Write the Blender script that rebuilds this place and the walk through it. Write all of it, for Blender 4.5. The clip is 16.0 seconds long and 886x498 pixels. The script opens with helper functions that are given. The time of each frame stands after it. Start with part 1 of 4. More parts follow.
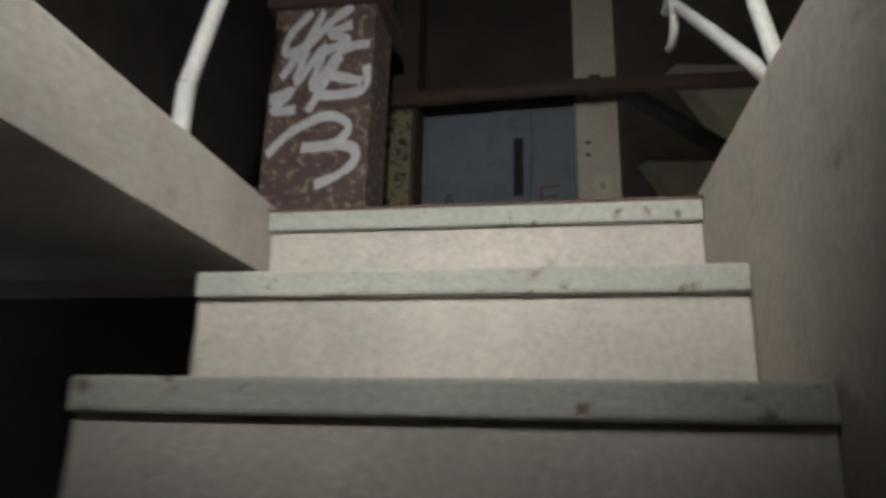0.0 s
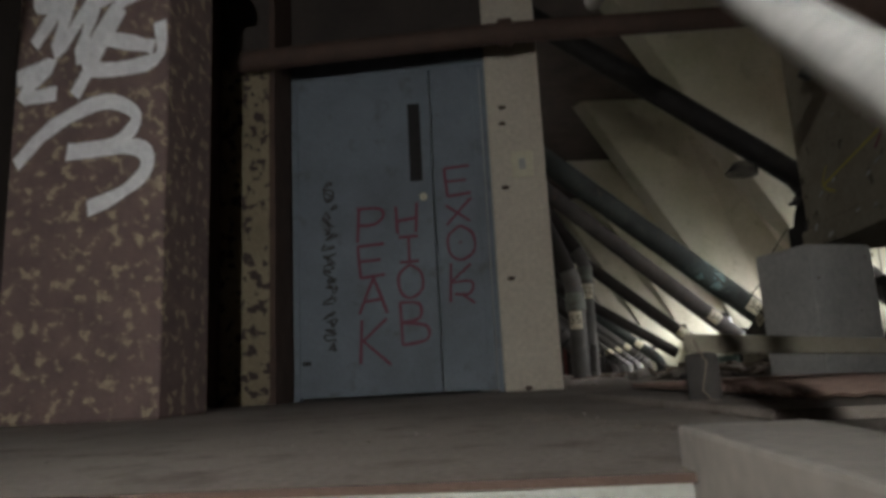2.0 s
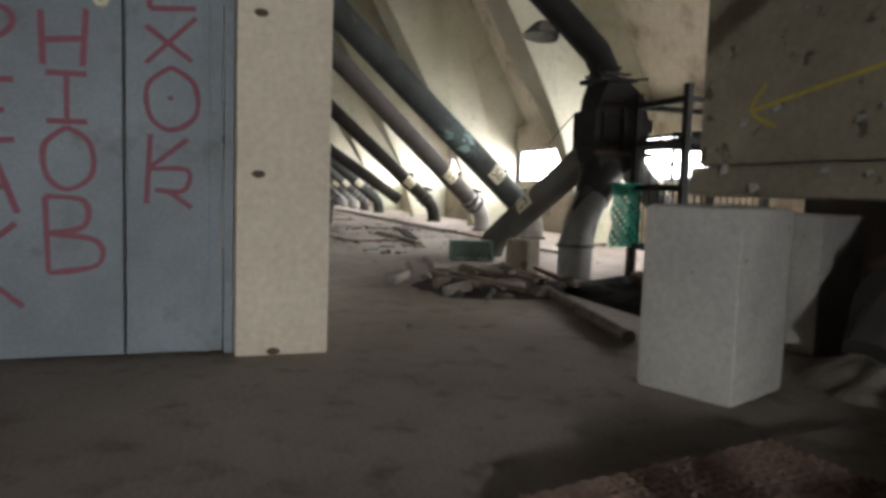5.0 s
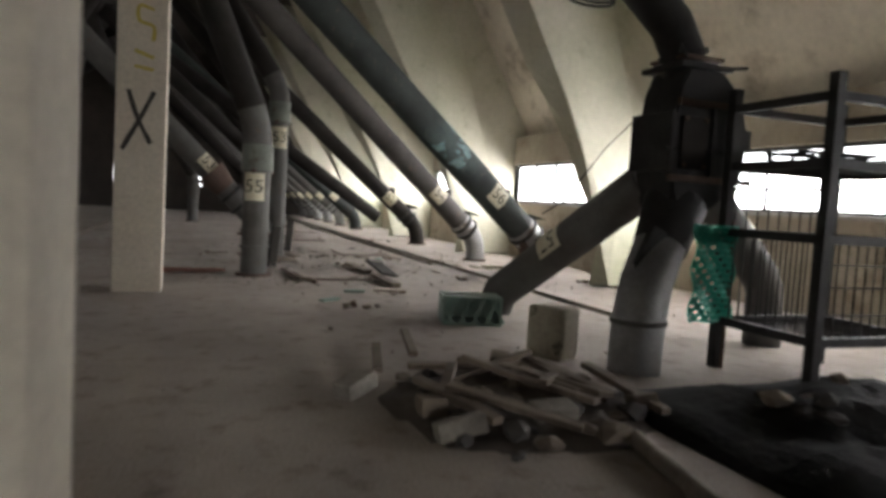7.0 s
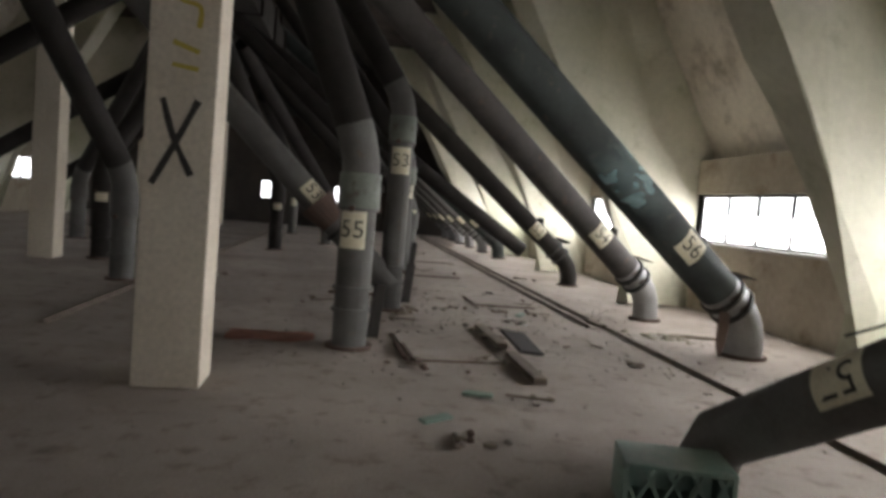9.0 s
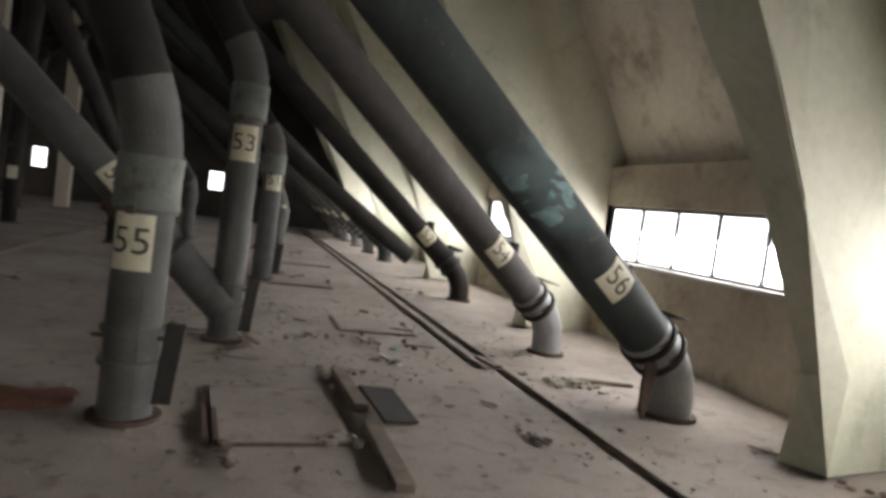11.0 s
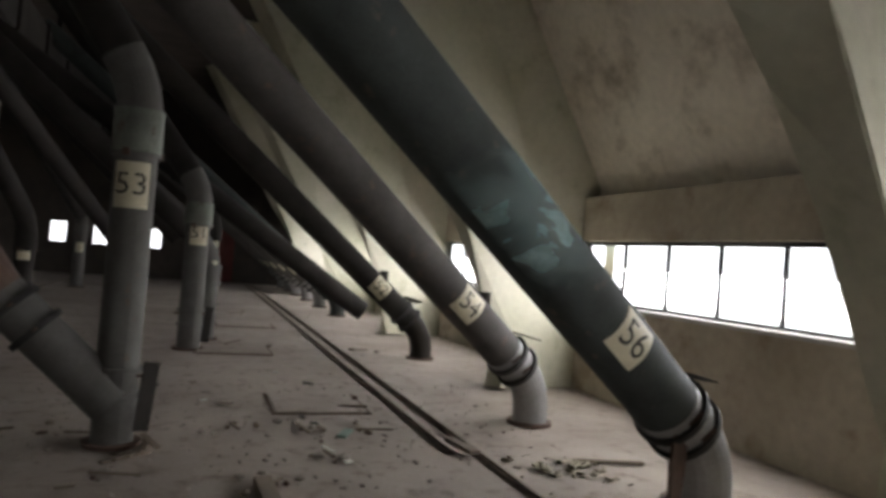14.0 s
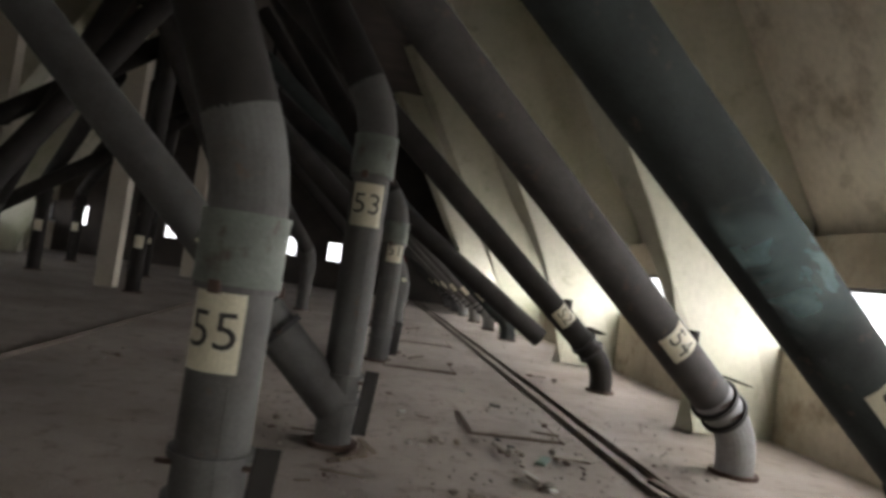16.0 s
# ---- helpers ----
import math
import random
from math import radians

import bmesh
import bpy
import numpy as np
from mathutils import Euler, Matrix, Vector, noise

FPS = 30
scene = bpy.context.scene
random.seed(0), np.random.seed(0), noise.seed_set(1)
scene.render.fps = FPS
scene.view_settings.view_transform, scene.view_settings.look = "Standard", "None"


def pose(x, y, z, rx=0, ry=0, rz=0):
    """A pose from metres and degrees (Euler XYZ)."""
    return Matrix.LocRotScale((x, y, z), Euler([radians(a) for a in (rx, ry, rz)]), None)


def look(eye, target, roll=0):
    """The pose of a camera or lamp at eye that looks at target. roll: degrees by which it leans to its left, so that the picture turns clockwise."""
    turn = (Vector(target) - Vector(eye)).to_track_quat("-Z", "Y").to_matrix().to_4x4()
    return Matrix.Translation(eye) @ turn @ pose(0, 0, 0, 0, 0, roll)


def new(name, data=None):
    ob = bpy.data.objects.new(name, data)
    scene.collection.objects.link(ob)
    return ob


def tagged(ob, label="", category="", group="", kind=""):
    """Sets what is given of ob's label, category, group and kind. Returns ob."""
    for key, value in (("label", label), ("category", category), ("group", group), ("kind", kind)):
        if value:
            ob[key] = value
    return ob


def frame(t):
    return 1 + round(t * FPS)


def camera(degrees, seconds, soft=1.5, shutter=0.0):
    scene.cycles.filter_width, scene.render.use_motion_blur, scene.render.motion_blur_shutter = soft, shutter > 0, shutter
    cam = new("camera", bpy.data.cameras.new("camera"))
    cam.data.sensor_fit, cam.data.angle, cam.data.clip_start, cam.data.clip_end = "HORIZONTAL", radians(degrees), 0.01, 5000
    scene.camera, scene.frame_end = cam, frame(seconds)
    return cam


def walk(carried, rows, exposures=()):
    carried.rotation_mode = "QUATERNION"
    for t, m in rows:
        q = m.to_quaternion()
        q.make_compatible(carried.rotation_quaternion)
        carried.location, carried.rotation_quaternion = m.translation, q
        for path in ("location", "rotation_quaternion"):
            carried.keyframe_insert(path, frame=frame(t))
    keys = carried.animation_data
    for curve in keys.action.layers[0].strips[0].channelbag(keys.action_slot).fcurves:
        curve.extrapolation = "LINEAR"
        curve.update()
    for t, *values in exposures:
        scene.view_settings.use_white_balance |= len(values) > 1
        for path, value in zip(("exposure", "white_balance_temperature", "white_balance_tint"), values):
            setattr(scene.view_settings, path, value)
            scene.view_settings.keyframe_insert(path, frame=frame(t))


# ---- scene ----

# ---------------------------------------------------------------- camera
cam = camera(66.3, 16.0, soft=3.6, shutter=0.5)
# seconds, eye x, y, z, yaw, pitch, roll
PATH = [
    (0, -0.319, -4.887, -0.764, 9.54, 16.21, 1.42),
    (0.5, -0.197, -4.454, -0.561, 7.80, 15.75, 7.91),
    (1, -0.205, -4.092, -0.339, 4.08, 16.56, -0.55),
    (1.5, -0.201, -3.809, -0.078, 0.92, 13.74, -0.82),
    (2, -0.043, -3.573, 0.111, 4.81, 10.86, -2.96),
    (2.5, -0.282, -3.106, 0.115, -7.93, 6.65, 0.02),
    (3, -0.275, -2.848, 0.131, -13.58, -0.76, 1.76),
    (3.5, -0.375, -2.589, 0.187, -16.47, -0.94, 2.50),
    (4, -0.235, -2.408, 0.424, -16.53, -3.44, 1.18),
    (4.2, -0.252, -2.312, 0.514, -17.86, -3.86, 0.30),
    (6.5, 0.298, -0.164, 0.889, -20.50, -6.29, 4.11),
    (7, 0.508, 0.423, 0.925, -20.65, -3.88, 3.39),
    (7.5, 0.717, 0.999, 0.981, -16.99, -3.87, 1.42),
    (8, 0.902, 1.553, 0.958, -10.35, -3.85, 3.88),
    (8.2, 0.960, 1.789, 0.997, -9.17, -4.05, 3.67),
    (10.3, 1.413, 3.722, 1.404, -8.88, -1.85, 8.10),
    (10.5, 1.496, 3.922, 1.388, -13.03, -1.79, 9.39),
    (11, 1.674, 4.219, 1.353, -17.03, -3.09, 7.75),
    (11.5, 1.762, 4.589, 1.344, -20.96, -1.89, 8.30),
    (12, 1.925, 4.899, 1.351, -25.77, 0.30, 9.86),
    (12.5, 1.971, 5.123, 1.337, -28.73, 0.49, 8.28),
    (13, 2.102, 5.201, 1.362, -27.67, 0.96, 4.46),
    (13.5, 2.103, 5.338, 1.372, -23.91, 1.45, 5.33),
    (14, 2.056, 5.389, 1.367, -20.19, 1.08, 4.61),
    (14.5, 1.996, 5.466, 1.366, -15.61, 1.01, 5.82),
    (15, 1.924, 5.528, 1.360, -11.05, 0.61, 7.52),
    (15.5, 1.861, 5.496, 1.360, -7.93, 0.66, 6.18),
    (16, 1.649, 5.447, 1.336, -6.95, 1.69, 8.41),
]


def aim(x, y, z, yaw, pitch, roll):
    a, b = radians(yaw), radians(pitch)
    ahead = Vector((-math.sin(a) * math.cos(b), math.cos(a) * math.cos(b), math.sin(b)))
    eye = Vector((x, y, z))
    return look(eye, eye + ahead, roll)


walk(cam, [(t, aim(*r)) for t, *r in PATH], exposures=[(0, -0.25), (1.2, -0.5), (2, -0.5), (2.6, -0.15), (4.2, 0.85), (6.3, 0.65), (8, 0.15), (10.3, 0.15), (13, -0.25), (14.5, -0.45), (16, -0.15)])

# ---------------------------------------------------------------- light
world = bpy.data.worlds.new("world")
scene.world = world
world.use_nodes = True
sky = world.node_tree.nodes.new("ShaderNodeTexSky")
sky.sky_type = "NISHITA"
sky.sun_disc = False
sky.sun_elevation, sky.sun_rotation = radians(38), radians(100)
world.node_tree.links.new(sky.outputs[0], world.node_tree.nodes["Background"].inputs[0])
world.node_tree.nodes["Background"].inputs[1].default_value = 0.15

sun = new("sun", bpy.data.lights.new("sun", "SUN"))
sun.data.energy, sun.data.angle, sun.data.color = 0.8, radians(20), (1, 0.97, 0.92)
sun.matrix_basis = look((30, 4, 24), (0, 4, 0))


def window_light(x, y, z, wide, high, face, power):
    lamp = new("window_daylight", bpy.data.lights.new("window_daylight", "AREA"))
    lamp.data.shape, lamp.data.size, lamp.data.size_y = "RECTANGLE", wide, high
    lamp.data.energy, lamp.data.color = power, (1.0, 0.975, 0.985)
    lamp.matrix_basis = look((x, y, z), (x + face, y, z - 0.68))
    return lamp


RIBS = [7.45 + 4.7 * k for k in range(-3, 5)]
EAST, WEST = 6.42, -9.1
for y in RIBS[1:]:
    window_light(EAST + 0.16, y - 2.0, 1.38, 4.1, 0.68, -1, 152 if y > 4 else 62)
for y in RIBS[3::2]:
    window_light(WEST - 0.16, y - 2.0, 1.38, 4.1, 0.68, 1, 6)

# hand torch of the visitor, standing on the stair
torch_light = new("torch_light", bpy.data.lights.new("torch_light", "SPOT"))
torch_light.data.energy, torch_light.data.spot_size, torch_light.data.spot_blend = 400, radians(93), 1.0
torch_light.data.color, torch_light.data.shadow_soft_size = (0.985, 0.985, 0.965), 0.05
torch_light.matrix_basis = look((-0.4, -5.3, 0.75), (-0.95, -1.3, 0.42))

# ---------------------------------------------------------------- materials


def mat(name, base, other, rough=0.85, metal=0.0, scale=1.2, fine=40.0, bump=0.25, mix=(0.35, 0.7), spots=None, spot_scale=6.0, spot_at=(0.6, 0.68), grain=(0.86, 1.12)):
    m = bpy.data.materials.new(name)
    m.use_nodes = True
    n, l = m.node_tree.nodes, m.node_tree.links
    b = n["Principled BSDF"]
    co = n.new("ShaderNodeTexCoord")
    big = n.new("ShaderNodeTexNoise")
    big.inputs["Scale"].default_value, big.inputs["Detail"].default_value, big.inputs["Roughness"].default_value = scale, 8, 0.65
    l.new(co.outputs["Object"], big.inputs["Vector"])
    ramp = n.new("ShaderNodeMapRange")
    ramp.inputs[1].default_value, ramp.inputs[2].default_value = mix
    l.new(big.outputs[0], ramp.inputs[0])
    c = n.new("ShaderNodeMix")
    c.data_type = "RGBA"
    c.inputs["A"].default_value, c.inputs["B"].default_value = (*base, 1), (*other, 1)
    l.new(ramp.outputs[0], c.inputs["Factor"])
    small = n.new("ShaderNodeTexNoise")
    small.inputs["Scale"].default_value, small.inputs["Detail"].default_value = fine, 6
    l.new(co.outputs["Object"], small.inputs["Vector"])
    g = n.new("ShaderNodeMapRange")
    g.inputs[1].default_value, g.inputs[2].default_value, g.inputs[3].default_value, g.inputs[4].default_value = 0.25, 0.75, *grain
    l.new(small.outputs[0], g.inputs[0])
    v = n.new("ShaderNodeMix")
    v.data_type, v.blend_type = "RGBA", "MULTIPLY"
    v.inputs["Factor"].default_value = 1
    l.new(c.outputs["Result"], v.inputs["A"])
    l.new(g.outputs[0], v.inputs["B"])
    out = v.outputs["Result"]
    height = small.outputs[0]
    if spots:
        sp = n.new("ShaderNodeTexNoise")
        sp.inputs["Scale"].default_value, sp.inputs["Detail"].default_value, sp.inputs["Roughness"].default_value = spot_scale, 7, 0.6
        l.new(co.outputs["Object"], sp.inputs["Vector"])
        sr = n.new("ShaderNodeMapRange")
        sr.inputs[1].default_value, sr.inputs[2].default_value = spot_at
        l.new(sp.outputs[0], sr.inputs[0])
        sm = n.new("ShaderNodeMix")
        sm.data_type = "RGBA"
        l.new(sr.outputs[0], sm.inputs["Factor"])
        l.new(out, sm.inputs["A"])
        sm.inputs["B"].default_value = (*spots, 1)
        out = sm.outputs["Result"]
        add = n.new("ShaderNodeMath")
        add.operation = "MULTIPLY_ADD"
        add.inputs[1].default_value = -0.9
        l.new(sr.outputs[0], add.inputs[0])
        l.new(height, add.inputs[2])
        height = add.outputs[0]
    l.new(out, b.inputs["Base Color"])
    rr = n.new("ShaderNodeMapRange")
    rr.inputs[3].default_value, rr.inputs[4].default_value = max(rough - 0.15, 0.05), min(rough + 0.12, 1)
    l.new(big.outputs[0], rr.inputs[0])
    l.new(rr.outputs[0], b.inputs["Roughness"])
    b.inputs["Metallic"].default_value = metal
    bm_ = n.new("ShaderNodeBump")
    bm_.inputs["Strength"].default_value, bm_.inputs["Distance"].default_value = bump, 0.01
    l.new(height, bm_.inputs["Height"])
    l.new(bm_.outputs[0], b.inputs["Normal"])
    return m


FLOOR = mat("dusty_concrete", (0.37, 0.32, 0.275), (0.22, 0.185, 0.158), 0.95, scale=0.6, fine=70, bump=0.3, spots=(0.13, 0.1, 0.082), spot_scale=5.5, spot_at=(0.54, 0.76), grain=(0.76, 1.18))
WALL = mat("stained_plaster", (0.5, 0.445, 0.36), (0.33, 0.285, 0.22), 0.9, scale=0.8, fine=12, bump=0.2, spots=(0.24, 0.19, 0.135), spot_scale=2.0, spot_at=(0.54, 0.7), grain=(0.9, 1.08))
RIBWALL = mat("greenish_limewash", (0.6, 0.57, 0.48), (0.43, 0.44, 0.31), 0.9, scale=0.6, fine=14, bump=0.12, spots=(0.33, 0.3, 0.22), spot_scale=2.4, spot_at=(0.6, 0.8), grain=(0.92, 1.06))
STAIR = mat("painted_stair_concrete", (0.46, 0.42, 0.37), (0.33, 0.3, 0.265), 0.8, scale=1.8, fine=45, bump=0.3, spots=(0.25, 0.22, 0.19), spot_scale=5, spot_at=(0.62, 0.74))
GREENBAND = mat("worn_green_edge_paint", (0.27, 0.285, 0.25), (0.36, 0.35, 0.31), 0.75, scale=4, fine=60, bump=0.4, spots=(0.15, 0.11, 0.08), spot_scale=11, spot_at=(0.6, 0.66))
# plain dark brown; on ceiling and east partition it stands for shade
DARK = mat("dark_brown_paint", (0.075, 0.06, 0.05), (0.045, 0.038, 0.034), 0.9, scale=1.5, bump=0.2)
WHITE = mat("cream_painted_concrete", (0.62, 0.56, 0.46), (0.52, 0.46, 0.37), 0.75, scale=1.6, fine=30, bump=0.12, spots=(0.3, 0.25, 0.2), spot_scale=7, spot_at=(0.7, 0.78))
BOXSIDE = mat("dull_cream_plaster", (0.42, 0.4, 0.35), (0.33, 0.31, 0.27), 0.9, scale=1.4, bump=0.15)
BLUE = mat("dull_blue_door_paint", (0.2, 0.235, 0.275), (0.14, 0.16, 0.18), 0.65, scale=1.6, fine=70, bump=0.08, spots=(0.1, 0.095, 0.09), spot_scale=5, spot_at=(0.58, 0.8))
PEEL = mat("peeling_yellow_paint", (0.29, 0.24, 0.155), (0.22, 0.18, 0.115), 0.75, scale=3, bump=0.5, spots=(0.06, 0.04, 0.035), spot_scale=13, spot_at=(0.54, 0.57))
RUST = mat("rusty_steel", (0.12, 0.075, 0.055), (0.08, 0.055, 0.045), 0.85, metal=0.2, scale=5, bump=0.4)
GCOL = mat("rusty_brown_peeling_paint", (0.2, 0.135, 0.12), (0.13, 0.09, 0.085), 0.8, scale=5, bump=0.4, spots=(0.42, 0.34, 0.23), spot_scale=15, spot_at=(0.54, 0.62))
PIPE = mat("grey_painted_spout_steel", (0.125, 0.122, 0.113), (0.08, 0.075, 0.068), 0.85, metal=0.1, scale=2.2, fine=60, bump=0.12, spots=(0.13, 0.09, 0.065), spot_scale=9, spot_at=(0.64, 0.74))
# darkened below its paint tone: shade on the high slanting lengths is in the colour
PIPEGREEN = mat("grey_green_spout_paint", (0.05, 0.059, 0.055), (0.03, 0.034, 0.032), 0.85, metal=0.1, scale=2.5, fine=60, bump=0.15, spots=(0.13, 0.1, 0.075), spot_scale=7, spot_at=(0.62, 0.75))
PIPEBROWN = mat("brown_grey_spout_paint", (0.085, 0.077, 0.07), (0.05, 0.045, 0.041), 0.85, metal=0.1, scale=2.5, fine=60, bump=0.15, spots=(0.12, 0.085, 0.06), spot_scale=7, spot_at=(0.6, 0.74))
# near-black steel; on upper pipe lengths the colour stands for shade
PIPEDARK = mat("dark_spout_steel", (0.034, 0.029, 0.025), (0.02, 0.017, 0.015), 0.92, metal=0.3, scale=2.5, bump=0.2)
BLACK = mat("black_iron", (0.03, 0.028, 0.027), (0.02, 0.019, 0.018), 0.7, metal=0.3, scale=6, bump=0.2)
PLATE = mat("cream_number_plate", (0.66, 0.62, 0.46), (0.55, 0.5, 0.36), 0.6, scale=9, fine=80, bump=0.05)
INK = mat("black_stencil_paint", (0.03, 0.028, 0.025), (0.05, 0.045, 0.04), 0.7, bump=0.05)
RAIL = mat("dark_rail_steel", (0.19, 0.15, 0.12), (0.12, 0.095, 0.075), 0.75, metal=0.3, scale=6, bump=0.4)
BEAMC = mat("flaking_beam_plaster", (0.32, 0.29, 0.22), (0.23, 0.2, 0.15), 0.9, scale=2.4, fine=35, bump=0.5, spots=(0.1, 0.085, 0.06), spot_scale=8, spot_at=(0.6, 0.66))
BLOCKC = mat("pale_cast_concrete", (0.5, 0.49, 0.46), (0.38, 0.37, 0.35), 0.85, scale=3, bump=0.25, spots=(0.2, 0.16, 0.13), spot_scale=16, spot_at=(0.66, 0.72))
DEBRIS = mat("rubble_grey", (0.3, 0.27, 0.23), (0.16, 0.14, 0.12), 0.95, scale=8, bump=0.5)
GRATE = mat("rusty_expanded_steel", (0.32, 0.22, 0.18), (0.22, 0.15, 0.12), 0.8, metal=0.2, scale=6, bump=0.3)
WOOD = mat("old_grey_wood", (0.2, 0.16, 0.12), (0.12, 0.095, 0.075), 0.85, scale=4, fine=35, bump=0.4)
PURPLE = mat("purple_red_marker", (0.19, 0.04, 0.07), (0.15, 0.035, 0.06), 0.6, bump=0.02)
SPRAY = mat("white_spray_paint", (0.85, 0.85, 0.86), (0.7, 0.7, 0.72), 0.5, scale=9, bump=0.03)
YELLOW = mat("yellow_marker", (0.5, 0.4, 0.06), (0.42, 0.33, 0.05), 0.6, bump=0.02)
NET = mat("green_plastic_netting", (0.03, 0.36, 0.26), (0.02, 0.28, 0.2), 0.45, scale=7, bump=0.1)
CRATE = mat("dirty_green_plastic", (0.12, 0.2, 0.16), (0.2, 0.24, 0.2), 0.6, scale=9, bump=0.2)
RED = mat("faded_red_cloth", (0.34, 0.15, 0.1), (0.24, 0.12, 0.09), 0.95, scale=12, bump=0.4)
PAPER = mat("dirty_white_paper", (0.6, 0.58, 0.53), (0.45, 0.43, 0.38), 0.9, scale=9)
ELBOW = mat("bare_grey_spout_steel", (0.3, 0.3, 0.3), (0.2, 0.195, 0.19), 0.5, metal=0.45, scale=3, fine=60, bump=0.12, spots=(0.13, 0.1, 0.075), spot_scale=10, spot_at=(0.66, 0.76))
SLEEVE = mat("worn_pale_green_spout_paint", (0.2, 0.22, 0.185), (0.12, 0.125, 0.11), 0.8, metal=0.1, scale=5, fine=60, bump=0.25, spots=(0.1, 0.08, 0.06), spot_scale=9, spot_at=(0.58, 0.7))
TEAL = mat("pale_teal_smear", (0.17, 0.235, 0.23), (0.12, 0.15, 0.145), 0.55, scale=6, bump=0.05)

# thin chalky smear, patchy and fading out at its rim
SMEAR = mat("chalky_teal_smear", (0.36, 0.5, 0.49), (0.2, 0.31, 0.31), 0.6, scale=6, bump=0.05)
sn, sl = SMEAR.node_tree.nodes, SMEAR.node_tree.links
sco = sn.new("ShaderNodeTexCoord")
smap = sn.new("ShaderNodeMapping")
smap.inputs["Scale"].default_value = (4.5, 4.5, 9)
sl.new(sco.outputs["Object"], smap.inputs[0])
sno = sn.new("ShaderNodeTexNoise")
sno.inputs["Scale"].default_value, sno.inputs["Detail"].default_value, sno.inputs["Distortion"].default_value = 1.0, 3, 0.9
sl.new(smap.outputs[0], sno.inputs["Vector"])
sdi = sn.new("ShaderNodeVectorMath")
sdi.operation = "DISTANCE"
sdi.inputs[1].default_value = (0.5, 0.5, 0.5)
sl.new(sco.outputs["Generated"], sdi.inputs[0])
sfa = sn.new("ShaderNodeMapRange")
sfa.inputs[1].default_value, sfa.inputs[2].default_value, sfa.inputs[3].default_value, sfa.inputs[4].default_value = 0.2, 0.62, 0.12, -0.4
sl.new(sdi.outputs["Value"], sfa.inputs[0])
sad = sn.new("ShaderNodeMath")
sl.new(sno.outputs[0], sad.inputs[0])
sl.new(sfa.outputs[0], sad.inputs[1])
sra = sn.new("ShaderNodeMapRange")
sra.inputs[1].default_value, sra.inputs[2].default_value, sra.inputs[4].default_value = 0.3, 0.8, 0.7
sl.new(sad.outputs[0], sra.inputs[0])
sl.new(sra.outputs[0], sn["Principled BSDF"].inputs["Alpha"])

glass = bpy.data.materials.new("dusty_window_glass")
glass.use_nodes = True
gn = glass.node_tree.nodes
gb = gn["Principled BSDF"]
gb.inputs["Transmission Weight"].default_value, gb.inputs["Roughness"].default_value, gb.inputs["IOR"].default_value = 0.95, 0.25, 1.1
gb.inputs["Base Color"].default_value = (0.95, 0.96, 0.95, 1)

# ---------------------------------------------------------------- building helpers


def finish(name, bm, material, smooth=False):
    me = bpy.data.meshes.new(name)
    bmesh.ops.recalc_face_normals(bm, faces=bm.faces[:])
    bm.to_mesh(me)
    bm.free()
    me.materials.append(material)
    if smooth:
        for p in me.polygons:
            p.use_smooth = True
        me.set_sharp_from_angle(angle=radians(40))
    return new(name, me)


def part(name, bm, material, parent, label="", smooth=False):
    ob = finish(name, bm, material, smooth)
    ob.parent = parent
    if parent.parent is None:
        ob.matrix_parent_inverse = parent.matrix_basis.inverted()
    if label:
        tagged(ob, label)
    return ob


def thing(name, base, label, category, group="", kind=""):
    e = new(name)
    e.empty_display_size = 0.1
    e.matrix_basis = Matrix.Translation(base)
    return tagged(e, label, category, group, kind)


def structure(name, bm, material, label, category, smooth=False):
    return tagged(finish(name, bm, material, smooth), label, category, kind="structure")


def add_box(bm, x0, y0, z0, x1, y1, z1, bevel=0.0):
    m = Matrix.LocRotScale(((x0 + x1) / 2, (y0 + y1) / 2, (z0 + z1) / 2), None, (abs(x1 - x0), abs(y1 - y0), abs(z1 - z0)))
    r = bmesh.ops.create_cube(bm, size=1, matrix=m)
    if bevel:
        edges = list({e for v in r["verts"] for e in v.link_edges})
        bmesh.ops.bevel(bm, geom=edges, offset=bevel, segments=2, affect="EDGES", profile=0.6)
    return bm


def box(x0, y0, z0, x1, y1, z1, bevel=0.0):
    return add_box(bmesh.new(), x0, y0, z0, x1, y1, z1, bevel)


def turned_box(size, m, bevel=0.0):
    bm = bmesh.new()
    bmesh.ops.create_cube(bm, size=1, matrix=Matrix.Diagonal((*size, 1)))
    if bevel:
        bmesh.ops.bevel(bm, geom=bm.edges[:], offset=bevel, segments=2, affect="EDGES", profile=0.6)
    bmesh.ops.transform(bm, matrix=m, verts=bm.verts[:])
    return bm


def add_tube(bm, pts, radius, seg=20, cap=True, dent=0.0):
    pts = [Vector(p) for p in pts]
    rad = radius if isinstance(radius, (list, tuple)) else [radius] * len(pts)
    rings, n = [], None
    for i, p in enumerate(pts):
        d = (pts[min(i + 1, len(pts) - 1)] - pts[max(i - 1, 0)]).normalized()
        n = d.orthogonal().normalized() if n is None else (n - d * n.dot(d)).normalized()
        b = d.cross(n)
        ring = []
        for k in range(seg):
            a = 2 * math.pi * k / seg
            r = rad[i] * (1 + dent * noise.noise(p * 3 + Vector((k * 0.7, 0, 0))))
            ring.append(bm.verts.new(p + (n * math.cos(a) + b * math.sin(a)) * r))
        rings.append(ring)
    for a, b in zip(rings, rings[1:]):
        for k in range(seg):
            bm.faces.new((a[k], a[(k + 1) % seg], b[(k + 1) % seg], b[k]))
    if cap:
        bm.faces.new(rings[0][::-1])
        bm.faces.new(rings[-1])
    return bm


def tube(pts, radius, seg=20, cap=True, dent=0.0):
    return add_tube(bmesh.new(), pts, radius, seg, cap, dent)


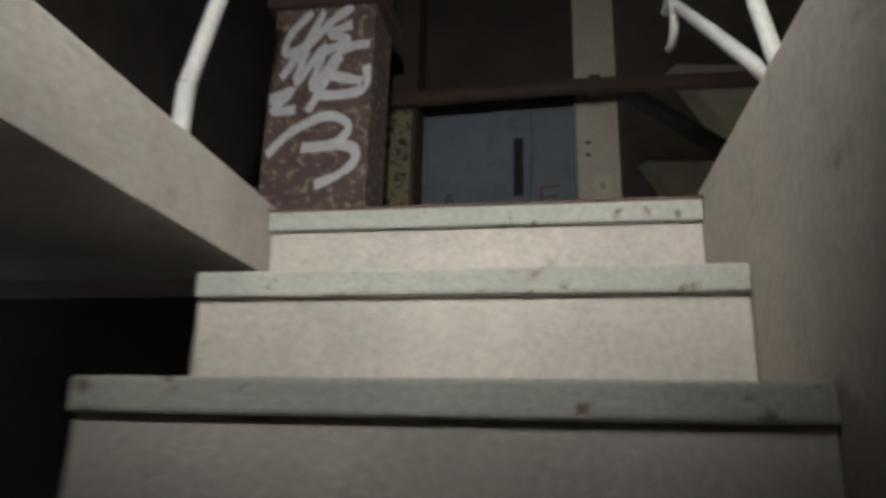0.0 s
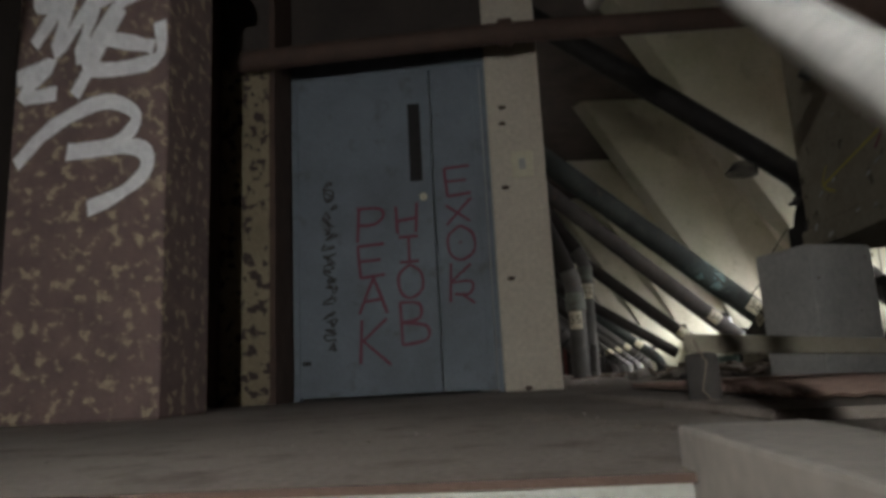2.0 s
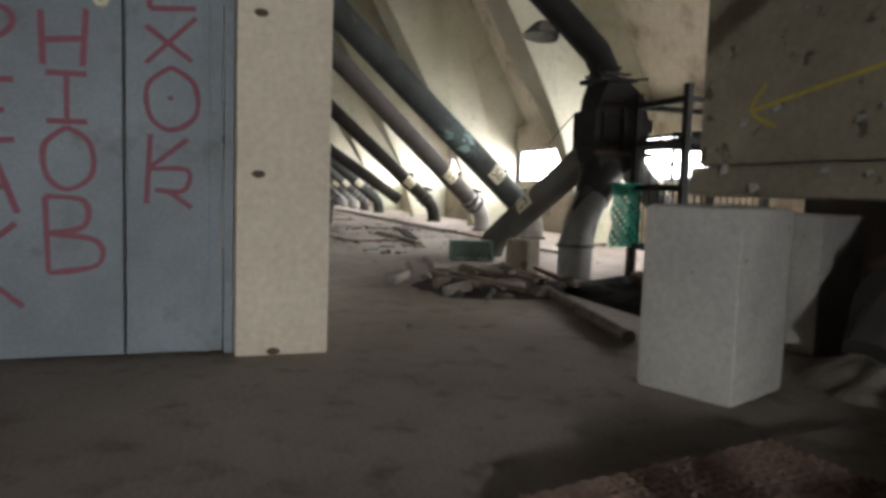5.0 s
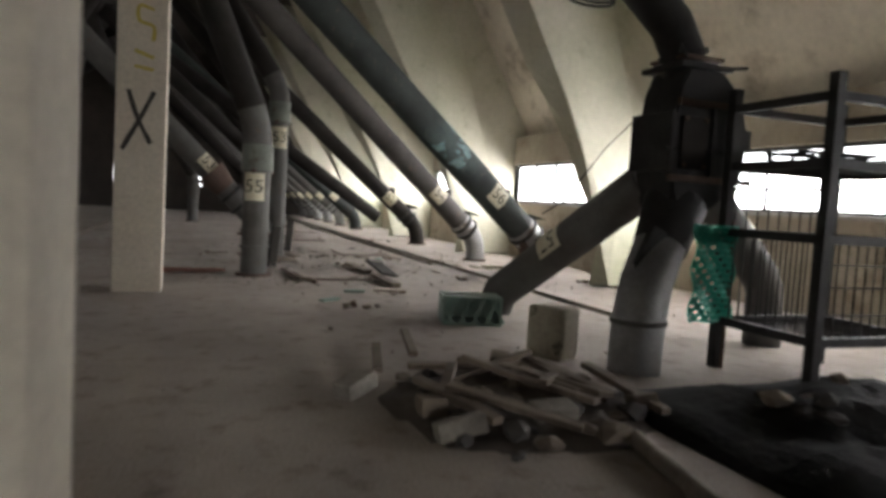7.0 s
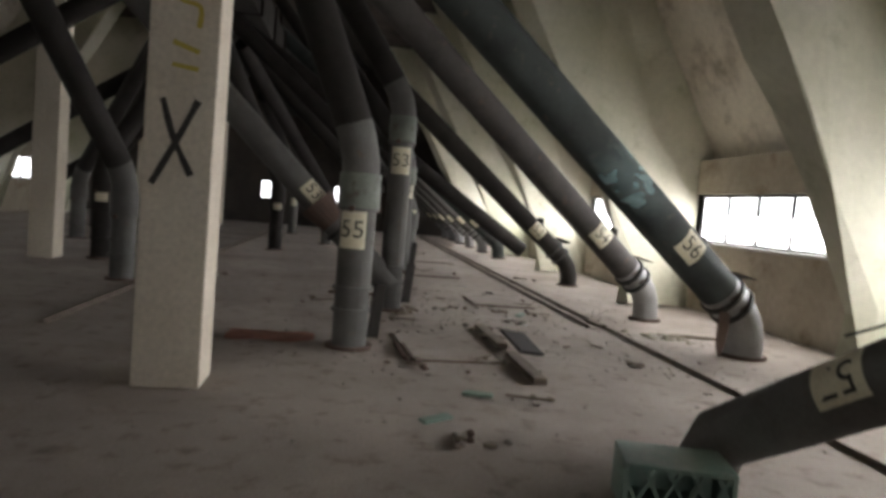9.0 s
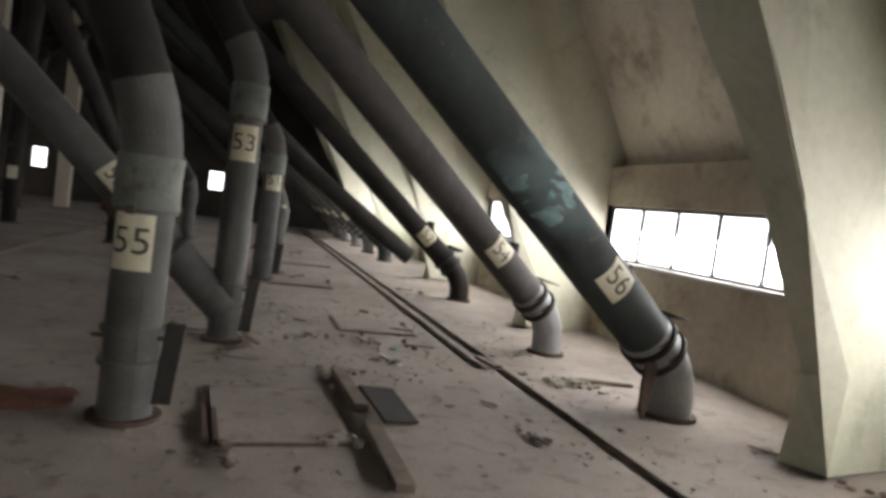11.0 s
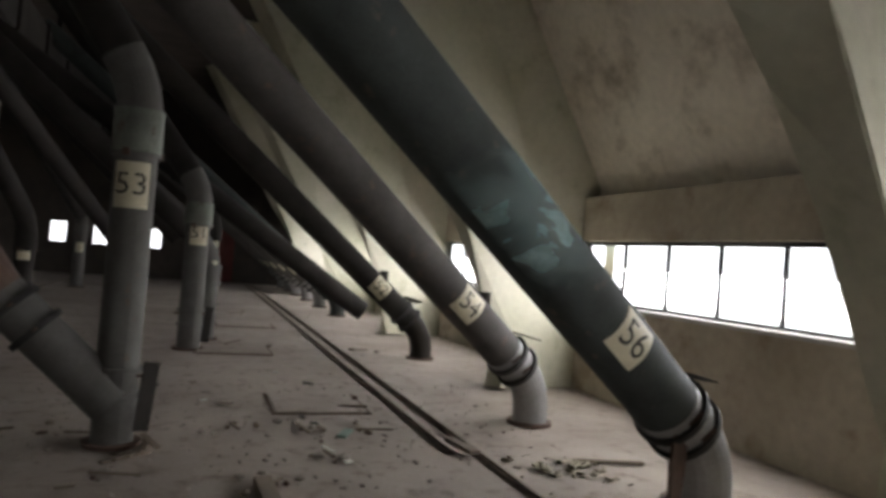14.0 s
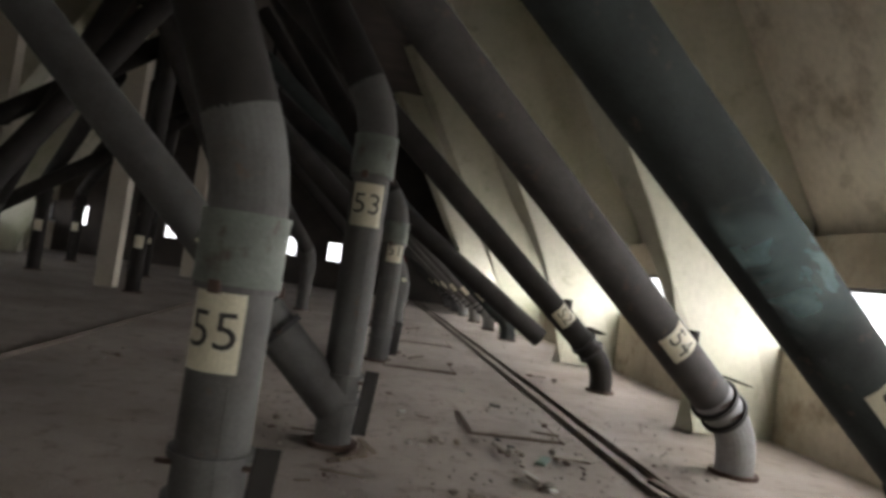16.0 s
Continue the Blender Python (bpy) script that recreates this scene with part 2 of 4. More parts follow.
def ring(p, d, r, wide, thick, seg=24):
    """A flange: a short collar round a pipe."""
    d, p = Vector(d).normalized(), Vector(p)
    n = d.orthogonal().normalized()
    b = d.cross(n)
    bm = bmesh.new()
    loops = []
    for e, q in ((-1, 0), (-1, 1), (1, 1), (1, 0)):
        rr = r - 0.003 + q * (thick + 0.003)
        loops.append([bm.verts.new(p + d * (e * wide / 2) + (n * math.cos(a) + b * math.sin(a)) * rr) for a in (2 * math.pi * k / seg for k in range(seg))])
    for u in range(4):
        lo, hi = loops[u], loops[(u + 1) % 4]
        for k in range(seg):
            bm.faces.new((lo[k], lo[(k + 1) % seg], hi[(k + 1) % seg], hi[k]))
    return bm


def bend(a, b, c, radius, steps=6):
    """Points of a round bend at b on the way from a to c."""
    a, b, c = Vector(a), Vector(b), Vector(c)
    u, w = (a - b).normalized() * radius, (c - b).normalized() * radius
    return [(1 - t) ** 2 * (b + u) + 2 * t * (1 - t) * b + t * t * (b + w) for t in (i / steps for i in range(steps + 1))]


def text_mesh(text, size):
    cu = bpy.data.curves.new("number", "FONT")
    cu.body, cu.size, cu.align_x, cu.align_y, cu.resolution_u = text, size, "CENTER", "CENTER", 3
    ob = bpy.data.objects.new("number", cu)
    me = bpy.data.meshes.new_from_object(ob)
    bpy.data.objects.remove(ob)
    bpy.data.curves.remove(cu)
    return me


def placard(parent, p, d, face, r, wide, high, text, down=False):
    """A number plate bent round a pipe; d points along the pipe to the top of the figures, face to the reader."""
    p, d, face = Vector(p), Vector(d).normalized(), Vector(face)
    f = (face - d * face.dot(d)).normalized()
    s = d.cross(f)

    def on(u, v, lift):
        a = u / r
        return p + d * v + (f * math.cos(a) + s * math.sin(a)) * (r + lift)

    bm = bmesh.new()
    n = 10
    grid = [[[bm.verts.new(on(-wide / 2 + wide * i / n, v, lift)) for i in range(n + 1)] for v in (-high / 2, high / 2)] for lift in (0.001, 0.006)]
    for i in range(n):
        for q in grid:
            bm.faces.new((q[0][i], q[0][i + 1], q[1][i + 1], q[1][i]))
        for j in (0, 1):
            bm.faces.new((grid[0][j][i], grid[0][j][i + 1], grid[1][j][i + 1], grid[1][j][i]))
    for i in (0, n):
        bm.faces.new((grid[0][0][i], grid[0][1][i], grid[1][1][i], grid[1][0][i]))
    plate = part("number_plate", bm, PLATE, parent, "cream number plate with black figures" if text else "cream number plate")
    if text:
        me = text_mesh(text, min(high, wide * 1.1) * 0.84)
        tb = bmesh.new()
        tb.from_mesh(me)
        for v in tb.verts:
            v.co = on(v.co.y, -v.co.x, 0.009) if down else on(v.co.x, v.co.y, 0.009)
        ob = part("number", tb, INK, plate, "black figures " + text)
    return plate


def strokes(lines, width, place, lift=0.003, seg=0):
    """Flat painted strokes; lines of (u, v) points, laid on a surface by place(u, v, lift)."""
    bm = bmesh.new()
    for line in lines:
        pts = [Vector((u, v, 0)) for u, v in line]
        if len(pts) > 2:
            sm = []
            for i in range(len(pts) - 1):
                p0, p1, p2, p3 = pts[max(i - 1, 0)], pts[i], pts[i + 1], pts[min(i + 2, len(pts) - 1)]
                for k in range(5):
                    t = k / 5
                    sm.append(0.5 * (2 * p1 + (p2 - p0) * t + (2 * p0 - 5 * p1 + 4 * p2 - p3) * t * t + (3 * p1 - p0 - 3 * p2 + p3) * t ** 3))
            pts = sm + [pts[-1]]
        last = None
        for i, p in enumerate(pts):
            d = (pts[min(i + 1, len(pts) - 1)] - pts[max(i - 1, 0)])
            d = d.normalized() if d.length > 1e-6 else Vector((1, 0, 0))
            w = width * (0.85 + 0.3 * noise.noise(Vector((p.x * 9, p.y * 9, 3)))) / 2
            s = Vector((-d.y, d.x, 0)) * w
            lift += 0.00006
            pair = [bm.verts.new(place((p + s).x, (p + s).y, lift)), bm.verts.new(place((p - s).x, (p - s).y, lift))]
            if last:
                bm.faces.new((last[0], last[1], pair[1], pair[0]))
            last = pair
    return bm


LETTERS = {
    "P": [[(0, 0), (0.05, 1)], [(0.0, 1), (0.5, 0.98), (0.6, 0.75), (0.4, 0.52), (0.05, 0.5)]],
    "E": [[(0.05, 0), (0.0, 1)], [(0, 1), (0.6, 1.05)], [(0, 0.52), (0.5, 0.55)], [(0.05, 0), (0.6, 0.08)]],
    "A": [[(0, 0), (0.3, 1), (0.36, 1), (0.62, 0)], [(0.1, 0.38), (0.55, 0.45)]],
    "K": [[(0, 0), (0.05, 1)], [(0.6, 1), (0.06, 0.5)], [(0.06, 0.52), (0.66, -0.05)]],
    "H": [[(0.02, 0), (0, 1)], [(0.5, 0.02), (0.55, 1.1)], [(0, 0.45), (0.55, 0.55)]],
    "I": [[(0.3, 0), (0.3, 1)], [(0.05, 0), (0.55, 0.02)], [(0.05, 1), (0.55, 1.02)]],
    "O": [[(0.3, 1), (0.02, 0.7), (0.05, 0.2), (0.3, 0), (0.6, 0.25), (0.58, 0.75), (0.3, 1)]],
    "B": [[(0.05, 0), (0.02, 1)], [(0.02, 1), (0.5, 0.95), (0.5, 0.62), (0.06, 0.52)], [(0.06, 0.52), (0.66, 0.42), (0.66, 0.1), (0.05, 0)]],
    "X": [[(0, 0), (0.6, 1)], [(0, 0.75), (0.55, 0.1)]],
    "R": [[(0, 0), (0.05, 1)], [(0.02, 0.5), (0.5, 0.95)], [(0.05, 0.5), (0.5, 0.5), (0.45, 0.2), (0.1, 0.2)], [(0.25, 0.2), (0.55, -0.05)]],
}


def letter(ch, u, v, w, h):
    return [[(u + a * w / 0.65, v + b * h) for a, b in line] for line in LETTERS[ch]]


# ---------------------------------------------------------------- structure
STAIR_X0, STAIR_X1, EDGE = -1.28, 0.15, -2.75
SOUTH, NORTH = -9.0, 31.0

bm = box(WEST, EDGE, -0.22, EAST, NORTH, 0)
structure("floor", bm, FLOOR, "dusty grey concrete floor littered with grit", "floor")
structure("floor_east_of_stair", box(STAIR_X1 + 0.004, SOUTH, -0.22, EAST, EDGE, 0.0), FLOOR, "dusty concrete floor beside the stairwell", "floor")
structure("floor_west_of_stair", box(WEST, SOUTH, -0.22, STAIR_X0 - 0.004, EDGE, 0.0), STAIR, "pale concrete floor slab edge beside the stairwell", "floor")

# outer walls with one long window band
for name, x0, x1, mt in (("wall_east", EAST, EAST + 0.3, WALL), ("wall_west", WEST - 0.3, WEST, WALL)):
    bm = box(x0, SOUTH, 0, x1, NORTH, 1.02)
    add_box(bm, x0, SOUTH, 1.75, x1, NORTH, 2.27)
    structure(name, bm, mt, "stained plaster parapet and lintel with a window band", "wall")
OPENINGS = [(-8.55, -8.05), (-5.4, -4.9), (-2.45, -1.95), (-1.15, -0.65), (0.5, 1.0)]
bm = box(WEST - 0.3, NORTH, 0, EAST + 0.3, NORTH + 0.3, 1.0)
add_box(bm, WEST - 0.3, NORTH, 1.7, EAST + 0.3, NORTH + 0.3, 8)
left = WEST - 0.3
for a, b in OPENINGS + [(EAST + 0.3, 0)]:
    add_box(bm, left, NORTH, 1.0, a, NORTH + 0.3, 1.7)
    left = b
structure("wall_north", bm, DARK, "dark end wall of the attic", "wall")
for k, (a, b) in enumerate(OPENINGS):
    w = thing("end_window_%d" % (k + 1), ((a + b) / 2, NORTH + 0.1, 1.0), "small bright steel-framed end window", "window", kind="structure")
    part("window_frame", box(a, NORTH + 0.1, 1.0, b, NORTH + 0.14, 1.04), BLACK, w)
    part("mullion", box((a + b) / 2 - 0.015, NORTH + 0.1, 1.04, (a + b) / 2 + 0.015, NORTH + 0.14, 1.7), BLACK, w)
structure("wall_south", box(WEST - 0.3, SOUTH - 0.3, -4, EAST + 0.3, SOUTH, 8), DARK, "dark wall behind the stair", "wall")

CX = (EAST + WEST) / 2
SLOPE = 0.56


def roof_slab(side):
    bm = bmesh.new()
    x0, z0, z1 = CX + side * (EAST - CX + 0.3), 2.25, 6.6
    x1 = x0 - side * (z1 - z0) * SLOPE
    v = []
    for y in (SOUTH - 0.3, NORTH + 0.3):
        for x, z in ((x0, z0), (x1, z1), (x1 + side * 0.3, z1 + 0.25), (x0 + side * 0.35, z0 + 0.05)):
            v.append(bm.verts.new((x, y, z)))
    for f in ((0, 1, 2, 3), (7, 6, 5, 4), (0, 4, 5, 1), (1, 5, 6, 2), (2, 6, 7, 3), (3, 7, 4, 0)):
        bm.faces.new([v[i] for i in f])
    return bm


ROOF = mat("grimy_pale_roof_plaster", (0.74, 0.68, 0.58), (0.58, 0.52, 0.44), 0.9, scale=0.8, fine=12, bump=0.2, spots=(0.3, 0.25, 0.19), spot_scale=1.6, spot_at=(0.54, 0.74), grain=(0.9, 1.08))
structure("ceiling_slope_east", roof_slab(1), ROOF, "sloping stained plaster roof slab", "ceiling")
structure("ceiling_slope_west", roof_slab(-1), ROOF, "sloping stained plaster roof slab", "ceiling")
# dark colour paints in the dim roof space and cuts bounced light
structure("ceiling", box(-7.2, SOUTH - 0.3, 6.55, 4.8, NORTH + 0.3, 6.8), DARK, "upper ceiling with its shade put into a dark colour", "ceiling")


SPLAY = 0.3


def rib(y, side):
    """A concrete frame leg: upright foot, then leaning inwards under the roof slab."""
    prof = [(5.35, 0.0), (5.4, 0.68), (4.82, 1.72), (4.55, 2.28), (4.38, 2.6), (2.15, 6.6)]
    back = [(5.3, 0.0), (5.38, 0.6), (4.83, 1.72), (4.47, 2.28), (4.2, 2.62), (1.95, 6.6)]
    outer = [(4.3, 6.6), (6.62, 2.4), (6.44, 2.25), (6.44, 0.0)]
    pts = [(CX + side * (x - CX), z) for x, z in prof + outer]
    pts2 = [(CX + side * (x - CX), z) for x, z in back + outer]
    bm = bmesh.new()
    skew = [0] * 6 + [SPLAY] * 4
    a = [bm.verts.new((x, y + e, z)) for (x, z), e in zip(pts, skew)]
    b = [bm.verts.new((x, y + e + 0.36, z)) for (x, z), e in zip(pts2, skew)]
    for q in (a, b[::-1]):
        bmesh.ops.triangulate(bm, faces=[bm.faces.new(q)])
    for i in range(len(pts)):
        j = (i + 1) % len(pts)
        bm.faces.new((a[i], b[i], b[j], a[j]))
    front = [e for e in bm.edges if all(v in a[:6] or v in b[:6] for v in e.verts) and (e.verts[0] in a) == (e.verts[1] in a)]
    bmesh.ops.bevel(bm, geom=front, offset=0.012, segments=2, affect="EDGES")
    return bm


for k, y in enumerate(RIBS):
    for side in (1, -1):
        structure("rib_%s_%d" % ("east" if side > 0 else "west", k + 1), rib(y, side), RIBWALL, "limewashed concrete roof rib with green tinge", "rib")

# windows between the ribs


def window(name, x, y0, y1, cols, bar, side):
    w = thing(name, (x, (y0 + y1) / 2, 1.02), "long steel-framed window with dusty bright panes", "window", kind="structure")
    z0, z1, xo = 1.02, 1.75, x + side * 0.12
    fr = bmesh.new()
    for a, b in ((z0, z0 + 0.045), (z1 - 0.045, z1)):
        add_box(fr, xo - 0.025, y0, a, xo + 0.025, y1, b)
    part("window_frame", fr, BLACK, w, "dark steel frame")
    part("window_sill", box(min(x - side * 0.04, xo), y0, z0 - 0.03, max(x - side * 0.04, xo), y1, z0 + 0.012, 0.005), BLOCKC, w, "pale sill")
    for i in range(cols + 1):
        yy = y0 + (y1 - y0) * i / cols
        part("mullion", box(xo - 0.018, yy - 0.016, z0 + 0.045, xo + 0.018, yy + 0.016, z1 - 0.045), BLACK, w)
    if bar:
        part("transom", box(xo - 0.018, y0, 1.52, xo + 0.018, y1, 1.56), BLACK, w)
        part("transom", box(xo - 0.02, y0, 1.27, xo + 0.02, y1, 1.3), BLACK, w)
    for i in range(cols):
        if (i * 7 + int(y0)) % 5 == 3:
            continue
        ya, yb = y0 + (y1 - y0) * i / cols + 0.018, y0 + (y1 - y0) * (i + 1) / cols - 0.018
        p = part("pane", box(xo - 0.003, ya, z0 + 0.046, xo + 0.003, yb, z1 - 0.046), glass, w)
        p.visible_shadow = False
    return w


edges = RIBS + [NORTH]
n = 0
for k in range(len(RIBS)):
    for side, x in ((1, EAST), (-1, WEST)):
        n += 1
        y1 = edges[k + 1] if k + 1 < len(edges) else NORTH
        window("window_%d" % n, x, RIBS[k] + SPLAY + 0.362, min(y1 + SPLAY - 0.002, NORTH - 0.01), 6, RIBS[k] < 5, side)

# pale overcast sky beyond the windows
skymat = bpy.data.materials.new("overcast_sky")
skymat.use_nodes = True
sb = skymat.node_tree.nodes["Principled BSDF"]
sb.inputs["Base Color"].default_value = (0.8, 0.8, 0.8, 1)
sb.inputs["Emission Color"].default_value, sb.inputs["Emission Strength"].default_value = (0.97, 0.98, 1, 1), 2.4
for name, x in (("backdrop_east", 60), ("backdrop_west", -62)):
    structure(name, box(x, -70, -20, x + 0.2, 90, 40), skymat, "pale overcast sky", "backdrop")
structure("backdrop_north", box(-61, 91, -20, 59, 91.2, 40), skymat, "pale overcast sky", "backdrop")
structure("ground", box(-300, -300, -14.2, 300, 300, -14), FLOOR, "grey yard far below", "ground")

# ---------------------------------------------------------------- stair
RISE, GOING = 0.32, 0.42
st = thing("staircase", ((STAIR_X0 + STAIR_X1) / 2, EDGE, -0.3), "painted concrete stair with worn green nosings", "staircase", kind="structure")
for i in range(1, 10):
    y1, z = EDGE - GOING * (i - 1) - 0.004, -RISE * i
    part("step", box(STAIR_X0 + 0.01, y1 - GOING, z - 0.16, STAIR_X1 - 0.006, y1 + 0.02, z, 0.0), STAIR, st)
    part("riser", box(STAIR_X0 + 0.01, y1 - 0.03, z + 0.002, STAIR_X1 - 0.006, y1 - 0.004, z + RISE - 0.075), STAIR, st)
    part("nosing", box(STAIR_X0 + 0.004, y1 - 0.055, z + RISE - 0.075, STAIR_X1 - 0.004, y1 - 0.002, z + RISE + -0.004, 0.01), GREENBAND, st, "worn green painted nosing")
part("floor_lip", box(STAIR_X0 + 0.004, EDGE - 0.056, -0.003, STAIR_X1 - 0.004, EDGE - 0.002, 0.001), FLOOR, st, "dusty floor lip")
part("edge_strip", box(STAIR_X0 + 0.004, EDGE - 0.064, -0.008, STAIR_X1 - 0.004, EDGE - 0.057, 0.002, 0.001), RUST, st, "rusty steel edge strip")
structure("stairwell_wall_east", box(STAIR_X1, -7.5, -4, STAIR_X1 + 0.15, EDGE + 0.02, 0.045, 0.006), STAIR, "rough painted stairwell side wall", "wall")
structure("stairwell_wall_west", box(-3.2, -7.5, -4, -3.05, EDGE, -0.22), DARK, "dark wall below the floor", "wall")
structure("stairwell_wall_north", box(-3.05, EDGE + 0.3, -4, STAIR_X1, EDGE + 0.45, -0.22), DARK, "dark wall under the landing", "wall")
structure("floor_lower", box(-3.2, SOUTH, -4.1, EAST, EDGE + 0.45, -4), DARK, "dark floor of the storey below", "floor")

# ---------------------------------------------------------------- shaft house with blue door
structure("wall_shaft_east", box(-0.26, 1.66, 0, -0.12, 4.45, 6.5, 0.006), BOXSIDE, "dull cream shaft wall with black paint mark", "wall")
structure("wall_shaft_south", box(-2.6, 1.42, 2.64, 0.05, 1.6, 6.5), DARK, "dark brown wall above the blue door", "wall")
structure("wall_shaft_west", box(-2.7, 1.42, 0, -2.55, 4.45, 6.5), DARK, "dark brown shaft wall", "wall")
structure("wall_shaft_north", box(-2.55, 4.31, 0, -0.26, 4.44, 6.5), BOXSIDE, "dull cream shaft wall", "wall")
structure("baseboard", box(-0.12, 1.67, 0, -0.095, 4.46, 0.1, 0.005), BLOCKC, "pale baseboard along the shaft wall", "baseboard")
structure("wall_dark_west", box(-3.4, SOUTH, 0, -3.2, 1.42, 6.5), DARK, "dark brown partition wall", "wall")
structure("wall_dark_closing", box(-3.2, 1.44, 0, -2.7, 1.6, 6.5), DARK, "dark brown partition wall", "wall")

door = thing("door_1", (-0.75, 1.36, 0), "dull blue metal double door covered in marker graffiti", "door", kind="structure")
part("door_frame", box(-1.8, 1.38, 2.5, -0.07, 1.46, 2.64, 0.004), BLUE, door)
part("door_frame", box(-0.11, 1.38, 0, -0.07, 1.46, 2.5, 0.004), BLUE, door)
part("door_frame", box(-1.8, 1.38, 0, -1.56, 1.46, 2.5, 0.004), BLUE, door)
leaf = part("wide_leaf", box(-1.55, 1.36, 0.02, -0.508, 1.41, 2.49, 0.006), BLUE, door)
leaf2 = part("narrow_leaf", box(-0.5, 1.36, 0.02, -0.115, 1.41, 2.49, 0.006), BLUE, door)
part("trim_strip", box(-0.2, 1.345, 0.02, -0.17, 1.36, 2.48, 0.004), BLUE, leaf2)
part("window_slot", box(-0.68, 1.352, 1.6, -0.585, 1.362, 2.22, 0.003), BLACK, leaf, "dark narrow vision slot")
part("lock", ring((-0.585, 1.35, 1.47), (0, 1, 0), 0.012, 0.03, 0.016, 16), PLATE, leaf, "round pale lock rose")
part("bolt", turned_box((0.06, 0.03, 0.03), pose(-1.5, 1.35, 0.27), 0.005), BLACK, leaf)

ON_DOOR = lambda u, v, lift: (u, 1.36 - lift, v)
def column_word(rows, u, wide, width, parent, label):
    lines = []
    for ch, lo, hi in rows:
        lines += letter(ch, u, lo, wide, hi - lo)
    part("graffiti_word", strokes(lines, width, ON_DOOR), PURPLE, parent, label)


column_word((("P", 1.15, 1.41), ("E", 0.88, 1.12), ("A", 0.61, 0.85), ("K", 0.25, 0.57)), -1.1, 0.22, 0.027, leaf, "purple marker letters P E A K written downwards")
column_word((("H", 1.2, 1.41), ("I", 0.98, 1.17), ("O", 0.71, 0.96), ("B", 0.37, 0.68)), -0.8, 0.19, 0.027, leaf, "purple marker letters H I O B written downwards")
column_word((("E", 1.46, 1.68), ("X", 1.24, 1.44), ("O", 0.97, 1.23), ("R", 0.66, 0.95)), -0.42, 0.21, 0.024, leaf2, "purple marker letters E X O R written downwards")
part("graffiti_dot", strokes([[(-0.335, 1.1), (-0.315, 1.105)]], 0.02, ON_DOOR), PURPLE, leaf2)
rnd = random.Random(4)
scr = []
for i in range(22):
    v = 1.6 - i * 0.058
    u = -1.36 + rnd.uniform(-0.015, 0.015)
    scr.append([(u + rnd.uniform(0, 0.1), v + rnd.uniform(-0.03, 0.04)) for _ in range(5)])
part("graffiti_scrawl", strokes(scr, 0.015, ON_DOOR), INK, leaf, "black illegible scrawl running down")

pil = thing("pillar", (0.13, 1.4, 0), "cream painted concrete door pillar with bolt holes", "pillar", kind="structure")
part("shaft", box(-0.065, 1.3, 0, 0.34, 1.66, 6.5, 0.012), WHITE, pil)
for u, v in ((0.03, 0.8), (0.035, 1.48), (0.045, 1.98), (0.05, 2.11), (0.1, 0.02)):
    bm = bmesh.new()
    bmesh.ops.create_uvsphere(bm, u_segments=10, v_segments=6, radius=0.024, matrix=pose(u, 1.3, v) @ Matrix.Diagonal((1.3, 0.35, 0.7, 1)))
    part("bolt", bm, RUST, pil, "rusty bolt stub", True)
part("switch_plate", box(0.09, 1.288, 1.55, 0.25, 1.302, 1.75, 0.004), PLATE, pil, "pale switch plate")
part("rocker", box(0.145, 1.278, 1.61, 0.195, 1.29, 1.69, 0.004), BLOCKC, pil)

# round black paint mark on the shaft wall
blob = []
for i in range(9):
    v = 0.72 + 0.075 * i
    w = 0.34 * math.sqrt(max(0.02, 1 - ((i - 4) / 4.4) ** 2))
    blob.append([(3.0 - w, v), (3.0 + w, v + 0.01)])
tagged(finish("paint_mark", strokes(blob, 0.09, lambda u, v, lift: (-0.12 + lift, u, v)), INK), "round black sprayed paint mark on the cream wall", "graffiti")

# steel columns left of the door
c1 = thing("steel_column", (-2.0, -0.35, 0), "rusty brown column with white spray tag", "column", kind="structure")
part("shaft", box(-2.4, -0.6, 0, -1.6, -0.1, 5.5, 0.015), GCOL, c1)
part("collar", box(-2.46, -0.65, 2.46, -1.52, -0.05, 2.58, 0.02), RUST, c1)
SP = lambda u, v, lift: (-2.4 + u * 0.8 + 0.09 * (v - 1.2), -0.6 - lift, 0.99 + (v - 0.58) * 1.12)
tag = [[(0.3, 1.86), (0.12, 1.7), (0.1, 1.55), (0.3, 1.62), (0.42, 1.86), (0.3, 1.6), (0.52, 1.78), (0.7, 1.88)],
       [(0.72, 1.74), (0.52, 1.68), (0.7, 1.62), (0.5, 1.55)],
       [(0.1, 1.36), (0.3, 1.6), (0.26, 1.32), (0.48, 1.58), (0.42, 1.28), (0.66, 1.54), (0.92, 1.58)],
       [(0.9, 1.3), (0.5, 1.36), (0.52, 1.22), (0.92, 1.24), (0.92, 1.42)],
       [(0.66, 1.5), (0.42, 1.1)], [(0.02, 1.2), (0.24, 1.26), (0.08, 1.12), (0.3, 1.12)],
       [(0.1, 0.8), (0.3, 0.96), (0.62, 1.06), (0.84, 0.98), (0.72, 0.86), (0.42, 0.84), (0.86, 0.84), (0.94, 0.74), (0.8, 0.64), (0.6, 0.58)]]
part("spray_tag", strokes(tag, 0.085, SP), SPRAY, c1, "white sprayed tag")
c2 = thing("steel_column", (-2.05, 1.1, 0), "peeling yellow column between rusty flanges", "column", kind="structure")
part("flange", box(-2.2, 0.95, 0, -2.02, 1.36, 5.5, 0.008), RUST, c2)
part("flange", box(-1.64, 0.95, 0, -1.6, 1.36, 5.5, 0.006), RUST, c2)
part("web", box(-2.02, 1.02, 0, -1.64, 1.3, 2.5, 0.004), PEEL, c2, "web with peeling yellow paint")
